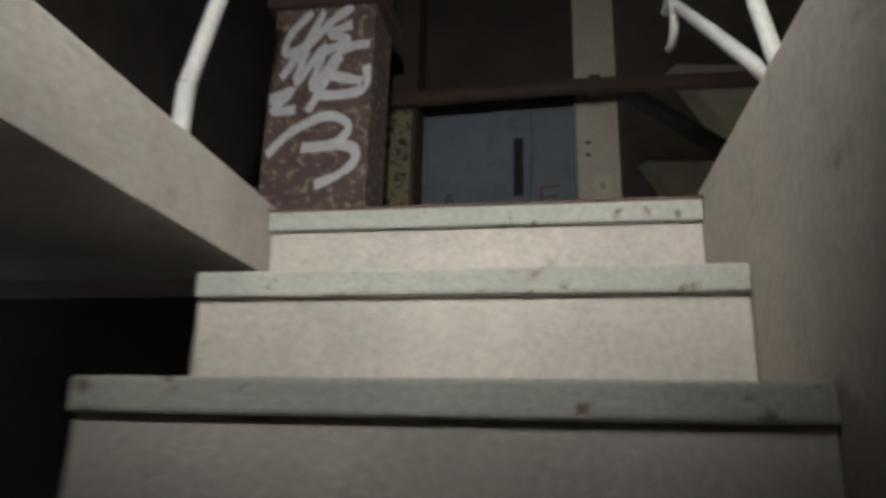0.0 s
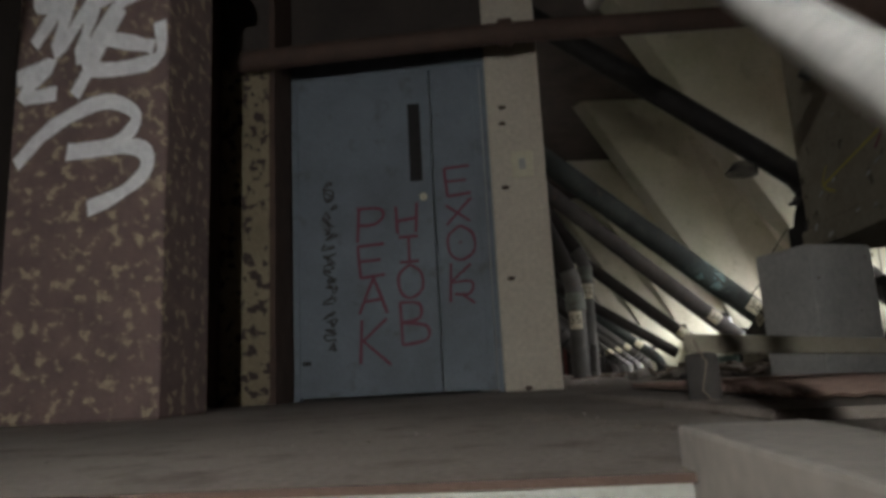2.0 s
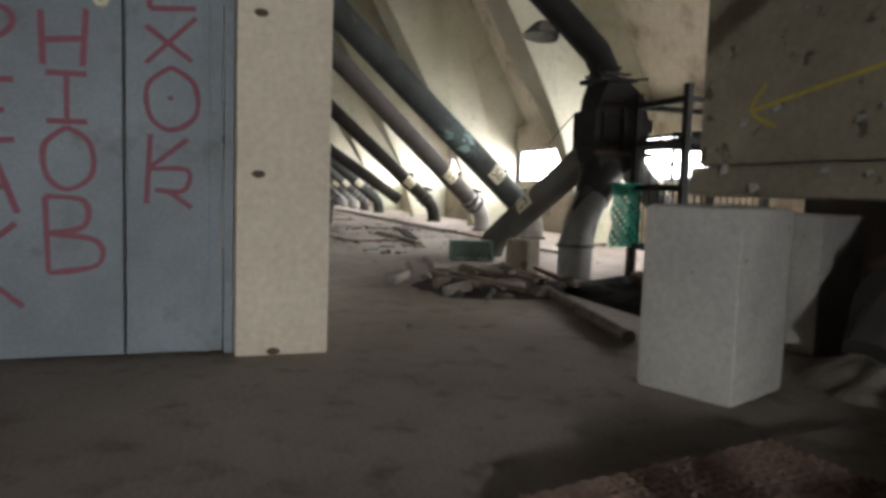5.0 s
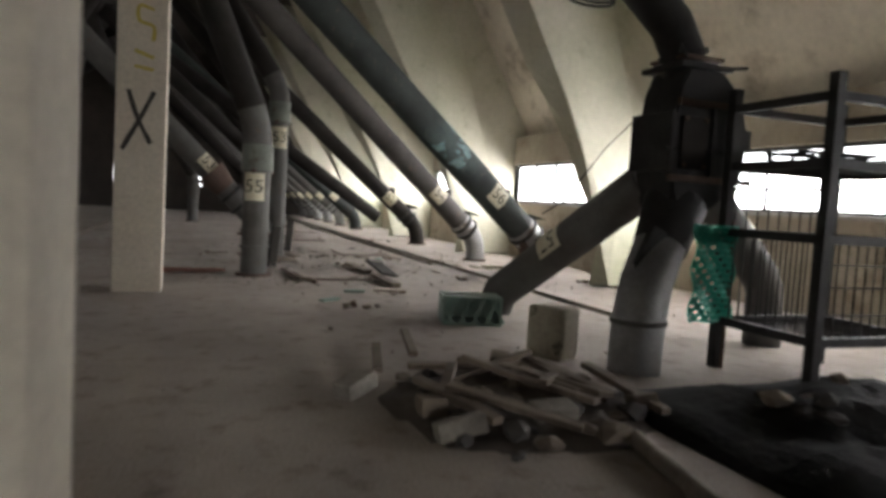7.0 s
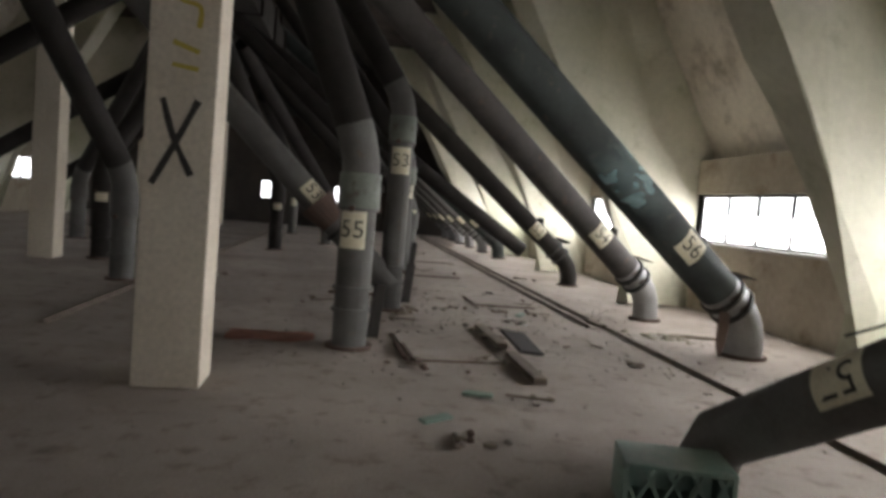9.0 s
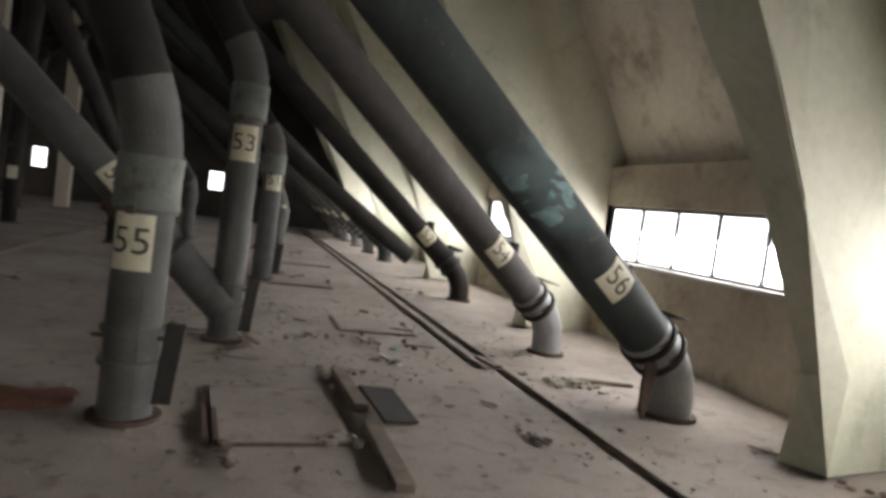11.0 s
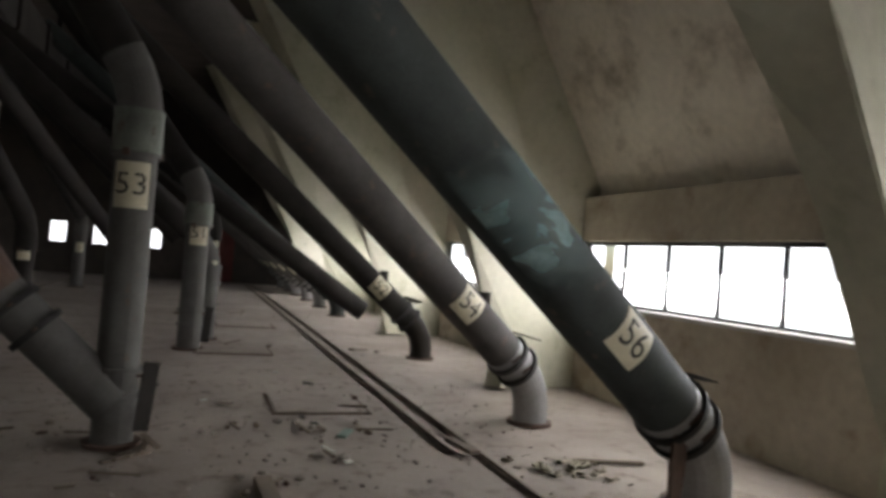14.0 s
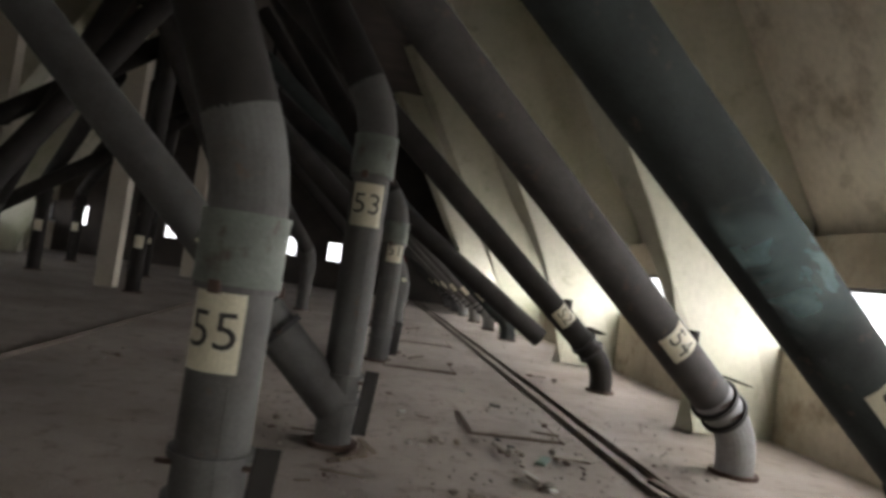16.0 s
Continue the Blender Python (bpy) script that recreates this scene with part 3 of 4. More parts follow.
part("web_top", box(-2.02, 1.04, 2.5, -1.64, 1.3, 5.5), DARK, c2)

# overhead cross pipe in front of the door
hp = thing("overhead_pipe", (0.2, 0.9, 2.15), "dark rusty pipe crossing above the door", "pipe")
part("pipe", tube([(-1.9, 0.9, 2.46), (0.1, 0.9, 2.5), (2.6, 0.9, 2.44)], 0.075, 18), RUST, hp, smooth=True)
part("coupling", ring((0.1, 0.9, 2.5), (1, 0, 0), 0.075, 0.1, 0.025), RUST, hp)

# flaking beam over the concrete block
bmx = thing("beam", (1.7, -1.5, 0.7), "flaking ochre plastered beam with marker arrow", "beam", kind="structure")
part("beam_body", box(1.87, -6.0, 0.9, 2.29, 0.75, 2.6, 0.02), BEAMC, bmx)
part("beam_foot", box(1.84, -6.0, 0.77, 2.31, 0.77, 0.896, 0.02), BEAMC, bmx)
BP = lambda u, v, lift: (1.87 - lift, u + 0.2, v + 0.09)
part("marker_arrow", strokes([[(0.25, 1.02), (-0.1, 1.08), (-0.4, 1.13)], [(0.18, 1.12), (0.25, 1.02), (0.12, 0.95)]], 0.02, BP), YELLOW, bmx, "yellow marker arrow")
part("marker_arrow", strokes([[(-0.33, 1.2), (-0.42, 1.13), (-0.33, 1.05)]], 0.022, BP), PURPLE, bmx, "purple arrow head")
rnd = random.Random(9)
bm = bmesh.new()
for i in range(46):
    u, v = rnd.uniform(-2.6, 0.35), rnd.uniform(0.74, 1.5)
    s_ = rnd.uniform(0.012, 0.04)
    m = pose(1.865 if v > 0.9 else 1.835, u + 0.2, v + 0.05, rnd.uniform(0, 360), rnd.uniform(10, 50), 0) @ Matrix.Diagonal((0.004, s_, s_ * 1.4, 1))
    bmesh.ops.create_cube(bm, size=1, matrix=m)
ob = part("paint_flakes", bm, BLOCKC, bmx, "curling paint flakes")
tagged(ob, kind="stuff")

# concrete block under the beam
blk = thing("concrete_block", (1.68, 0.43, 0), "pale cast concrete block pier with rounded corners", "block")
bm = turned_box((0.44, 0.4, 0.73), pose(1.73, 0.43, 0.365, 0, 0, 22), 0.03)
part("pier", bm, BLOCKC, blk, smooth=True)

# added wall, coloured dark to give the shade under and behind the beam
structure("wall_partition_east", box(3.3, -6.0, 0, 3.45, 1.5, 6.5, 0.006), DARK, "added dark partition wall beyond the beam, shade in its colour", "wall")
blk2 = thing("concrete_block", (2.75, 0.95, 0), "dusty cast concrete block pier in the shade", "block")
part("pier", turned_box((0.4, 0.36, 0.7), pose(2.8, 0.98, 0.35, 0, 0, 12), 0.03), BLOCKC, blk2, smooth=True)
tw = thing("bent_duct", (2.9, 0.5, 0), "crumpled rusty sheet duct leaning on the partition", "duct")
part("duct", tube([(2.45, 0.3, 0.12), (2.6, 0.33, 0.3), (2.8, 0.36, 0.55), (3.1, 0.4, 0.8), (3.27, 0.42, 1.1)], [0.13, 0.16, 0.14, 0.17, 0.15], 14, dent=0.35), PIPEBROWN, tw, smooth=False)
part("collar", ring((2.7, 0.345, 0.42), (0.2, 0.03, 0.25), 0.15, 0.05, 0.03), RUST, tw)

# expanded metal mat with flattened bar and brick
mat_ob = thing("steel_grating", (0.95, -0.9, 0), "rusty expanded steel grating lying on the floor", "grating")
CORN = [Vector((0.52, -0.36, 0.032)), Vector((1.42, -0.2, 0.032)), Vector((1.62, -2.0, 0.032)), Vector((0.6, -2.0, 0.032))]


def mat_at(a, b, lift=0.0):
    p = CORN[0].lerp(CORN[1], a).lerp(CORN[3].lerp(CORN[2], a), b)
    return p + Vector((0, 0, lift))


NA, NB = 30, 54
for i in range(NA + 1):
    part("strand", tube([mat_at(i / NA, b / NB, 0.004 + 0.007 * (b % 2)) for b in range(NB + 1)], 0.006, 4), GRATE, mat_ob)
for j in range(NB + 1):
    part("cross_strand", tube([mat_at(a / NA, j / NB, 0.011 - 0.007 * (a % 2)) for a in range(NA + 1)], 0.009, 5), GRATE, mat_ob)

bar = thing("steel_bar", (0.85, -1.55, 0.1), "pale paint-flecked flat bar resting on a brick", "bar")
a, b = Vector((0.44, -1.69, 0.172)), Vector((1.74, -0.95, 0.12))
d = (b - a).normalized()
m = Matrix.Translation((a + b) / 2) @ d.to_track_quat("X", "Z").to_matrix().to_4x4()
part("bar", turned_box(((b - a).length, 0.03, 0.05), m, 0.004), BEAMC, bar)
part("end_bracket", turned_box((0.04, 0.05, 0.14), Matrix.Translation((b.x, b.y, 0.092)), 0.004), RUST, bar)
part("cord", tube([(0.45, -1.71, 0.18), (0.47, -1.74, 0.12), (0.45, -1.75, 0.05), (0.48, -1.77, 0.006)], 0.0025, 6), WOOD, bar, "thin straw-coloured cord")
ls = bmesh.new()
lo_ = [ls.verts.new((x, y, z)) for z in (0, 0.022) for x, y in ((0.28, -0.6), (0.48, -0.31), (1.8, -0.1), (2.0, -2.3), (0.45, -2.2))]
ls.faces.new(lo_[4::-1]), ls.faces.new(lo_[5:])
for q in range(5):
    ls.faces.new((lo_[q], lo_[(q + 1) % 5], lo_[5 + (q + 1) % 5], lo_[5 + q]))
bmesh.ops.bevel(ls, geom=ls.edges[:], offset=0.006, segments=2, affect="EDGES")
tagged(finish("low_plinth", ls, FLOOR), "low dusty concrete plinth under the steel grating", "plinth", kind="structure")
br = finish("brick", turned_box((0.055, 0.08, 0.146), pose(0.48, -1.66, 0.073, 0, 0, 25), 0.014), PIPEBROWN)
tagged(br, "dirty broken brick under the steel bar", "brick")
slab = finish("floor_plate", turned_box((1.5, 1.0, 0.05), pose(3.0, -0.2, 0.06, 2, -2, 30), 0.01), FLOOR)
tagged(slab, "tilted dusty concrete slab beyond the block", "slab")

# ---------------------------------------------------------------- stair handrails
rail = thing("handrail", (0.2, -2.3, 0), "worn cream tubular stair handrail with looped end", "handrail")
RX = 0.2
loop = [(RX - 0.03, -2.4 + 0.1 * math.cos(a), 0.9 + 0.1 * math.sin(a)) for a in (math.pi * k / 6 for k in range(2, 11))]
part("rail", tube([(RX, -5.8, -2.2), (RX, -3.87, -0.42), (RX, -3.37, 0.08), (RX, -2.9, 0.52), (RX - 0.02, -2.42, 0.98)] + loop[:1], 0.022, 14), BLOCKC, rail, smooth=True)
part("loop", tube(loop, 0.018, 12), BLOCKC, rail, smooth=True)
part("post", tube([(RX + 0.02, -3.42, 0.0), (RX + 0.01, -3.38, 0.12), (RX, -3.32, 0.32), (RX, -3.1, 1.2)], 0.021, 12), BLOCKC, rail, smooth=True)
rail2 = thing("handrail", (-1.35, -2.9, 0), "cream tubular handrail on the open stair side", "handrail")
part("rail", tube([(-1.5, -3.05, 0.36), (-1.5, -2.91, 0.83), (-1.5, -2.68, 1.6)], 0.028, 12), BLOCKC, rail2, smooth=True)
part("post", tube([(-1.5, -3.05, 0), (-1.5, -3.05, 0.36)], 0.03, 12), BLOCKC, rail2, smooth=True)
part("kerb", box(-1.42, -6, 0.0, -1.3, -2.7, 0.05, 0.01), STAIR, rail2)
rp = thing("branch_pipe", (1.65, -1.0, 1.3), "rusty branch pipe with pale teal end above the beam", "pipe")
part("pipe", tube([(1.3, -1.0, 1.52), (1.65, -1.0, 1.38)], 0.07, 18), RUST, rp, smooth=True)
part("teal_end", tube([(1.63, -1.0, 1.39), (1.9, -1.0, 1.26)], 0.072, 18), TEAL, rp, "pale teal painted pipe end", True)
part("bracket", turned_box((0.05, 0.05, 0.5), pose(1.33, -0.98, 1.4, 0, 35, 0), 0.004), BLACK, rp)

# ---------------------------------------------------------------- spouts
HEAD = Vector((-1.2, 4.8, 3.9))


def clamp(parent, p, d, r):
    part("clamp", ring(p, d, r + 0.004, 0.04, 0.028), BLACK, parent, "black strap clamp")
    p, d = Vector(p), Vector(d).normalized()
    s = d.cross(Vector((0, 1, 0.3))).normalized()
    q = p - Vector((0, 1, 0)) * (r + 0.02)
    part("clamp_bolt", tube([q - s * 0.05, q + s * 0.05], 0.009, 8), RUST, parent)


def hatch(parent, p, m_d, face, r, w=0.2):
    """A small inspection flap standing open on the pipe."""
    p, d, f = Vector(p), Vector(m_d).normalized(), Vector(face).normalized()
    s = d.cross(f).normalized()
    rot = Matrix((s, f, d)).transposed().to_4x4()
    part("hatch_flap", turned_box((w, 0.012, w * 1.2), Matrix.Translation(p + f * (r + 0.09)) @ rot @ pose(0, 0, 0, 32, 0, 0), 0.003), PIPEDARK, parent, "open rusty inspection flap")


def slant_spout(foot, r, text, material, up=0.36, slope=0.8, lean=0.06, group="numbered grain spouts", plate_at=0.92, flap=True, far=False, shoe=None):
    foot, shoe = Vector(foot), shoe or ELBOW
    b = foot + Vector((0, 0, up))
    d = Vector((-1, -lean, slope)).normalized()
    t = thing("grain_spout", foot, ("slanting steel grain spout with number plate " + text) if text else "slanting steel grain spout with blank plate", "pipe", group)
    part("foot_pipe", tube([foot, foot + Vector((0, 0, up - 0.2))], r * 0.93, 24, dent=0.01), shoe, t, smooth=True)
    part("elbow", tube(bend(foot, b, b + d, 0.24, 5), r * 0.94, 24), shoe, t, smooth=False)
    part("floor_collar", ring(foot + Vector((0, 0, 0.02)), (0, 0, 1), r, 0.03, 0.03), RUST, t)
    n_ = 8
    part("pipe", tube([b + d * (0.22 + 7.4 * i / n_) for i in range(n_ + 1)], r, 26, dent=0.012), material, t, smooth=True)
    part("lower_sleeve", tube([b + d * 0.2, b + d * 0.5], r * 1.025, 26, dent=0.012), shoe, t, smooth=True)
    for k in (0.26, 0.42):
        clamp(t, b + d * k, d, r)
    f = Vector((0.0, -1.0, 0.05))
    placard(t, b + d * plate_at, d, f, r, 0.25, 0.25, text, True)
    if flap:
        hatch(t, b + d * 0.5, d, Vector((1, 0.3, 0.6)), r)
        part("vent_stub", tube([b + d * 0.8 + Vector((0.02, 0.1, 0)), b + d * 0.8 + Vector((0.03, 0.12, 0.3))], 0.06, 14), PIPEDARK, t, smooth=True)
    return t, b, d


s56, b56, d56 = slant_spout((5.05, 8.7, 0), 0.195, "56", PIPEGREEN, slope=0.79, lean=0.25, plate_at=1.16)
lev = bmesh.new()
prof = [(-0.03, 0.42), (-0.055, 0.3), (-0.06, 0.12), (-0.045, -0.06), (0, -0.16), (0.045, -0.06), (0.06, 0.12), (0.055, 0.3), (0.03, 0.42)]
lm = pose(4.68, 8.48, 0.2, 0, 3, 12)
sides = [[lev.verts.new(lm @ Vector((u, e, v))) for u, v in prof] for e in (-0.012, 0.012)]
lev.faces.new(sides[0])
lev.faces.new(sides[1][::-1])
for q in range(9):
    lev.faces.new((sides[0][q], sides[1][q], sides[1][(q + 1) % 9], sides[0][(q + 1) % 9]))
part("lever", lev, RUST, s56, "leaf-shaped rusty iron lever hanging down")
# pale wiped patch on the big spout
f = Vector((0.1, -1, 0.15))
f = (f - d56 * f.dot(d56)).normalized()
sd = d56.cross(f)


def on56(u, v, lift):
    a = u / 0.19
    return b56 + d56 * v + (f * math.cos(a) + sd * math.sin(a)) * (0.193 + lift)


bm = bmesh.new()
vs = [[bm.verts.new(on56(-0.24 + 0.45 * i / 14, 1.5 + 1.15 * k / 20, 0.004)) for i in range(15)] for k in range(21)]
for k in range(20):
    for i in range(14):
        bm.faces.new((vs[k][i], vs[k][i + 1], vs[k + 1][i + 1], vs[k + 1][i]))
part("wiped_patch", bm, SMEAR, s56, "pale teal wiped smears", True)
slant_spout((4.96, 10.74, 0), 0.165, "54", PIPEBROWN, slope=0.8, lean=0.36, plate_at=1.18)
slant_spout((5.12, 14.3, 0), 0.16, "52", PIPEDARK, far=True, slope=0.85, shoe=PIPEDARK)
slant_spout((5.1, 20.0, 0), 0.17, "", PIPEGREEN, far=True, shoe=PIPEGREEN, group="far grain spouts")
for y in (22.2, 24.2, 26.2, 28.0, 29.8):
    slant_spout((5.1, y, 0), 0.16, "", PIPE, far=True, flap=False, group="far grain spouts")


def upright_spout(foot, r, top, head, text, plate_z, material, group="upright grain spouts", flap=True, wide=0.22, high=0.3, turn=0.12):
    foot = Vector(foot)
    c = foot + Vector((0, 0, top))
    d = (Vector(head) - c).normalized()
    t = thing("upright_spout", foot, ("upright grey grain spout with number plate " + text) if text else "upright grey grain spout", "pipe", group)
    part("lower_pipe", tube([foot, foot + Vector((0, 0, 0.35)), foot + Vector((0, 0, top - 0.42))], r * 0.94, 28, dent=0.012), material, t, smooth=True)
    part("sleeve", tube([foot + Vector((0, 0, top - 0.46 + 0.28 * k / 6)) for k in range(7)], [r * (1.1 + 0.02 * (k in (0, 6))) for k in range(7)], 28, dent=0.05), SLEEVE if text else material, t, "worn pale green sleeve" if text else "", smooth=True)
    part("elbow", tube(bend(foot, c, c + d, 0.24, 4), r, 28), material, t)
    # same pipe as below, darker only to paint in the dimness under the roof
    part("upper_pipe", tube([c + d * 0.23, c + d * 1.0, c + d * 2.0, c + d * 5.5], r, 28, dent=0.012), PIPEDARK, t, "upper pipe length, roof shade put into its dark colour", smooth=True)
    for z in (0.32, 0.5, top - 0.47):
        part("flange", ring(foot + Vector((0, 0, z)), (0, 0, 1), r * 0.94, 0.03, 0.022), material, t)
    part("floor_collar", ring(foot + Vector((0, 0, 0.015)), (0, 0, 1), r, 0.03, 0.04), RUST, t)
    for k in range(3):
        a_ = 2.1 * k - 1.9
        part("strap_lug", turned_box((0.03, 0.045, 0.05), Matrix.Translation(foot + Vector((math.cos(a_) * (r + 0.015), math.sin(a_) * (r + 0.015), top - 0.47))) @ pose(0, 0, 0, 0, 0, math.degrees(a_)), 0.006), RUST, t, "rusty strap lug")
    part("seam", tube([foot + Vector((0.3 * r, -0.9 * r, 0.06)), foot + Vector((0.3 * r, -0.9 * r, plate_z - high / 2 - 0.04))], 0.004, 6), material, t)
    placard(t, foot + Vector((0, 0, plate_z)), (0, 0, 1), (turn, -1, 0), r * 0.95, wide, high, text)
    if flap:
        part("hanging_plate", turned_box((0.1, 0.02, 0.45), Matrix.Translation(foot + Vector((r + 0.05, -0.08, 0.33))) @ pose(0, 0, 0, 0, 5, 20), 0.004), PIPEDARK, t, "dark iron plate hanging beside the pipe")
        part("clamp_bolt", tube([foot + Vector((-r - 0.04, -0.05, 0.46)), foot + Vector((r + 0.06, -0.05, 0.46))], 0.012, 8), RUST, t)
    return t


upright_spout((1.2, 8.2, 0), 0.155, 1.62, (0.24, 8.15, 3.95), "55", 0.98, PIPE, turn=-0.3)
upright_spout((1.66, 10.3, 0), 0.14, 2.38, (0.0, 10.3, 4.8), "53", 1.7, PIPE, turn=-0.05)
upright_spout((2.1, 14.6, 0), 0.155, 2.05, (0.1, 15.2, 4.7), "51", 1.48, PIPE)
upright_spout((2.43, 20.1, 0), 0.155, 1.9, (0.2, 20.0, 4.6), "", 1.4, PIPEDARK, "far upright spouts", flap=False, wide=0.18, high=0.24)
# side spout that joins the upright one near the floor
sp = thing("side_spout", (1.7, 10.3, 0.2), "slanting side spout joining an upright pipe, plate 53", "pipe", "upright grain spouts")
a, b = Vector((1.64, 10.27, 0.28)), Vector((-1.88, 10.15, 3.8))
d = (b - a).normalized()
part("pipe", tube([a, a + d * 1.0, a + d * 2.2, b], 0.15, 24, dent=0.012), PIPE, sp, smooth=True)
clamp(sp, a + d * 0.65, d, 0.15)
clamp(sp, a + d * 0.85, d, 0.15)
part("hopper_funnel", tube([a + d * 0.95, a + d * 1.25], [0.15, 0.21], 20, cap=False), RUST, sp)
placard(sp, a + d * 1.35, d, (0.3, -1, 0.3), 0.16, 0.2, 0.24, "53", True)

for i, (x, y, hx, hy) in enumerate(((-1.6, 11.4, -2.6, 9.5), (-2.6, 13.6, -1.4, 14.6), (-3.6, 11.8, -2.2, 9.2), (-2.6, 19.4, -1.4, 15.4), (-4.2, 17.0, -2.2, 15.2), (-0.4, 17.6, -1.4, 15.2), (-5.6, 14.4, -3, 10), (-5.4, 21.5, -2, 16), (0.6, 20.6, -1.2, 16), (-3.8, 24.0, -1.6, 17), (-0.6, 24.5, -1.2, 17.5), (-6.4, 26.0, -2, 18), (2.3, 15.6, -1.0, 15.2), (2.4, 23.0, -1.0, 17))):
    upright_spout((x, y, 0), 0.15, 1.25 + 0.25 * (i % 4), (hx, hy, 4.1), "", 1.0, (PIPE, PIPEDARK)[i % 2], "far upright spouts", flap=False, wide=0.18, high=0.24)

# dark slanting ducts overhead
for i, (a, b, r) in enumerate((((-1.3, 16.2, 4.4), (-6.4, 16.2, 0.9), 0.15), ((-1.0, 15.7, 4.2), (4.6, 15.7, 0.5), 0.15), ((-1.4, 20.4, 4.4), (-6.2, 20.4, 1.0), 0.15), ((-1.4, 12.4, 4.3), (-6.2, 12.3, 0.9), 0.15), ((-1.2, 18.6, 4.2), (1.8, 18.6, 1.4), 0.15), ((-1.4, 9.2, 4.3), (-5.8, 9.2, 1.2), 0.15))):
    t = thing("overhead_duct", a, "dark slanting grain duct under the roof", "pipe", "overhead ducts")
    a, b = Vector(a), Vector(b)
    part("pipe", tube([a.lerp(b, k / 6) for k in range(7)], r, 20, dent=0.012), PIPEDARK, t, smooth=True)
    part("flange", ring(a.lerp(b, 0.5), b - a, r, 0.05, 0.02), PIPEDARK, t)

cv = thing("conveyor_casing", (-1.2, 16, 4.3), "dark overhead conveyor casing feeding the spouts", "conveyor")
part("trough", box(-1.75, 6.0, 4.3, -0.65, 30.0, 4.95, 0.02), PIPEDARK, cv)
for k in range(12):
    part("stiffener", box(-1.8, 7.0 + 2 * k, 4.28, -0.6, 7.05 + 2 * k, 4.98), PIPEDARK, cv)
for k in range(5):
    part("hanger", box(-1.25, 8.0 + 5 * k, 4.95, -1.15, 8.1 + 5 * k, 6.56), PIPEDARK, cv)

# forked spout with box joint
fk = thing("forked_spout", (3.05, 3.95, 0), "black forked grain spout with riveted box joint, plate 57", "pipe", "numbered grain spouts")
part("near_leg", tube([(3.0, 3.72, 0), (3.01, 3.73, 0.3), (3.1, 3.8, 0.52), (3.42, 3.99, 1.0)], 0.155, 26, dent=0.015), ELBOW, fk, smooth=True)
part("leg_band", ring((3.01, 3.73, 0.3), (0, 0, 1), 0.155, 0.03, 0.012), PIPE, fk)
far_leg = [(3.02, 5.75, 0.02), (3.03, 5.65, 0.2), (3.1, 5.3, 0.42), (3.36, 4.2, 1.14)]
part("far_leg", tube(far_leg, 0.15, 26, dent=0.012), PIPE, fk, smooth=True)
placard(fk, Vector((3.185, 4.95, 0.65)), Vector(far_leg[3]) - Vector(far_leg[2]), (-0.8, -0.5, 0.5), 0.152, 0.2, 0.24, "57", True)
jb = bmesh.new()
prof = [(3.22, 0.84), (3.14, 1.02), (3.12, 1.2), (3.12, 1.5), (3.16, 1.66), (3.2, 1.8), (3.46, 1.8), (3.63, 1.66), (3.71, 1.4), (3.67, 1.1), (3.42, 0.92)]
lo = [jb.verts.new((x, 3.82, z)) for x, z in prof]
hi = [jb.verts.new((x, 4.18, z)) for x, z in prof]
jb.faces.new(lo)
jb.faces.new(hi[::-1])
for q in range(len(prof)):
    jb.faces.new((lo[q], hi[q], hi[(q + 1) % len(prof)], lo[(q + 1) % len(prof)]))
bmesh.ops.bevel(jb, geom=jb.edges[:], offset=0.02, segments=2, affect="EDGES")
part("joint_box", jb, BLACK, fk)
part("joint_flange", box(3.085, 3.8, 1.16, 3.118, 4.2, 1.52, 0.004), BLACK, fk)
part("joint_flange", box(3.68, 3.86, 1.34, 3.76, 4.14, 1.46, 0.004), BLACK, fk)
part("joint_collar", box(3.13, 3.8, 1.79, 3.52, 4.2, 1.825, 0.004), BLACK, fk)
part("joint_collar", box(3.17, 3.83, 1.85, 3.47, 4.17, 1.875, 0.004), RUST, fk)
part("stiffener", box(3.09, 3.785, 1.1, 3.72, 3.82, 1.14, 0.003), RUST, fk)
part("stiffener", box(3.13, 3.785, 1.56, 3.68, 3.82, 1.6, 0.003), RUST, fk)
part("stiffener", box(3.39, 3.79, 1.14, 3.43, 3.82, 1.56, 0.003), BLACK, fk)
part("inspection_door", box(3.17, 3.8, 1.18, 3.36, 3.825, 1.5, 0.006), PIPEDARK, fk, "dark bolted inspection door")
for u, v in ((3.19, 1.2), (3.34, 1.2), (3.19, 1.48), (3.34, 1.48)):
    part("bolt", tube([(u, 3.8, v), (u, 3.785, v)], 0.014, 6), RUST, fk)
part("hook_rod", tube([(3.16, 3.8, 1.84), (3.08, 3.76, 1.9), (3.05, 3.74, 1.84)], 0.008, 6), BLACK, fk)
part("pin", tube([(3.5, 3.86, 1.82), (3.66, 3.84, 1.84)], 0.012, 6), BLACK, fk)
rnd = random.Random(5)
for k in range(10):
    part("bolt", tube([(3.08 + 0.06 * k, 3.83, 1.3), (3.08 + 0.06 * k, 3.805, 1.3)], 0.012, 6), BLACK, fk)
part("neck", tube([(3.31, 4.0, 1.76), (3.29, 4.0, 1.9), (3.18, 4.0, 2.08), (2.75, 4.02, 2.44), (0.2, 4.1, 4.5)], 0.135, 24, dent=0.01), BLACK, fk, smooth=True)
part("neck_band", ring((3.29, 4.0, 1.9), (-0.3, 0, 1), 0.135, 0.04, 0.02), BLACK, fk)
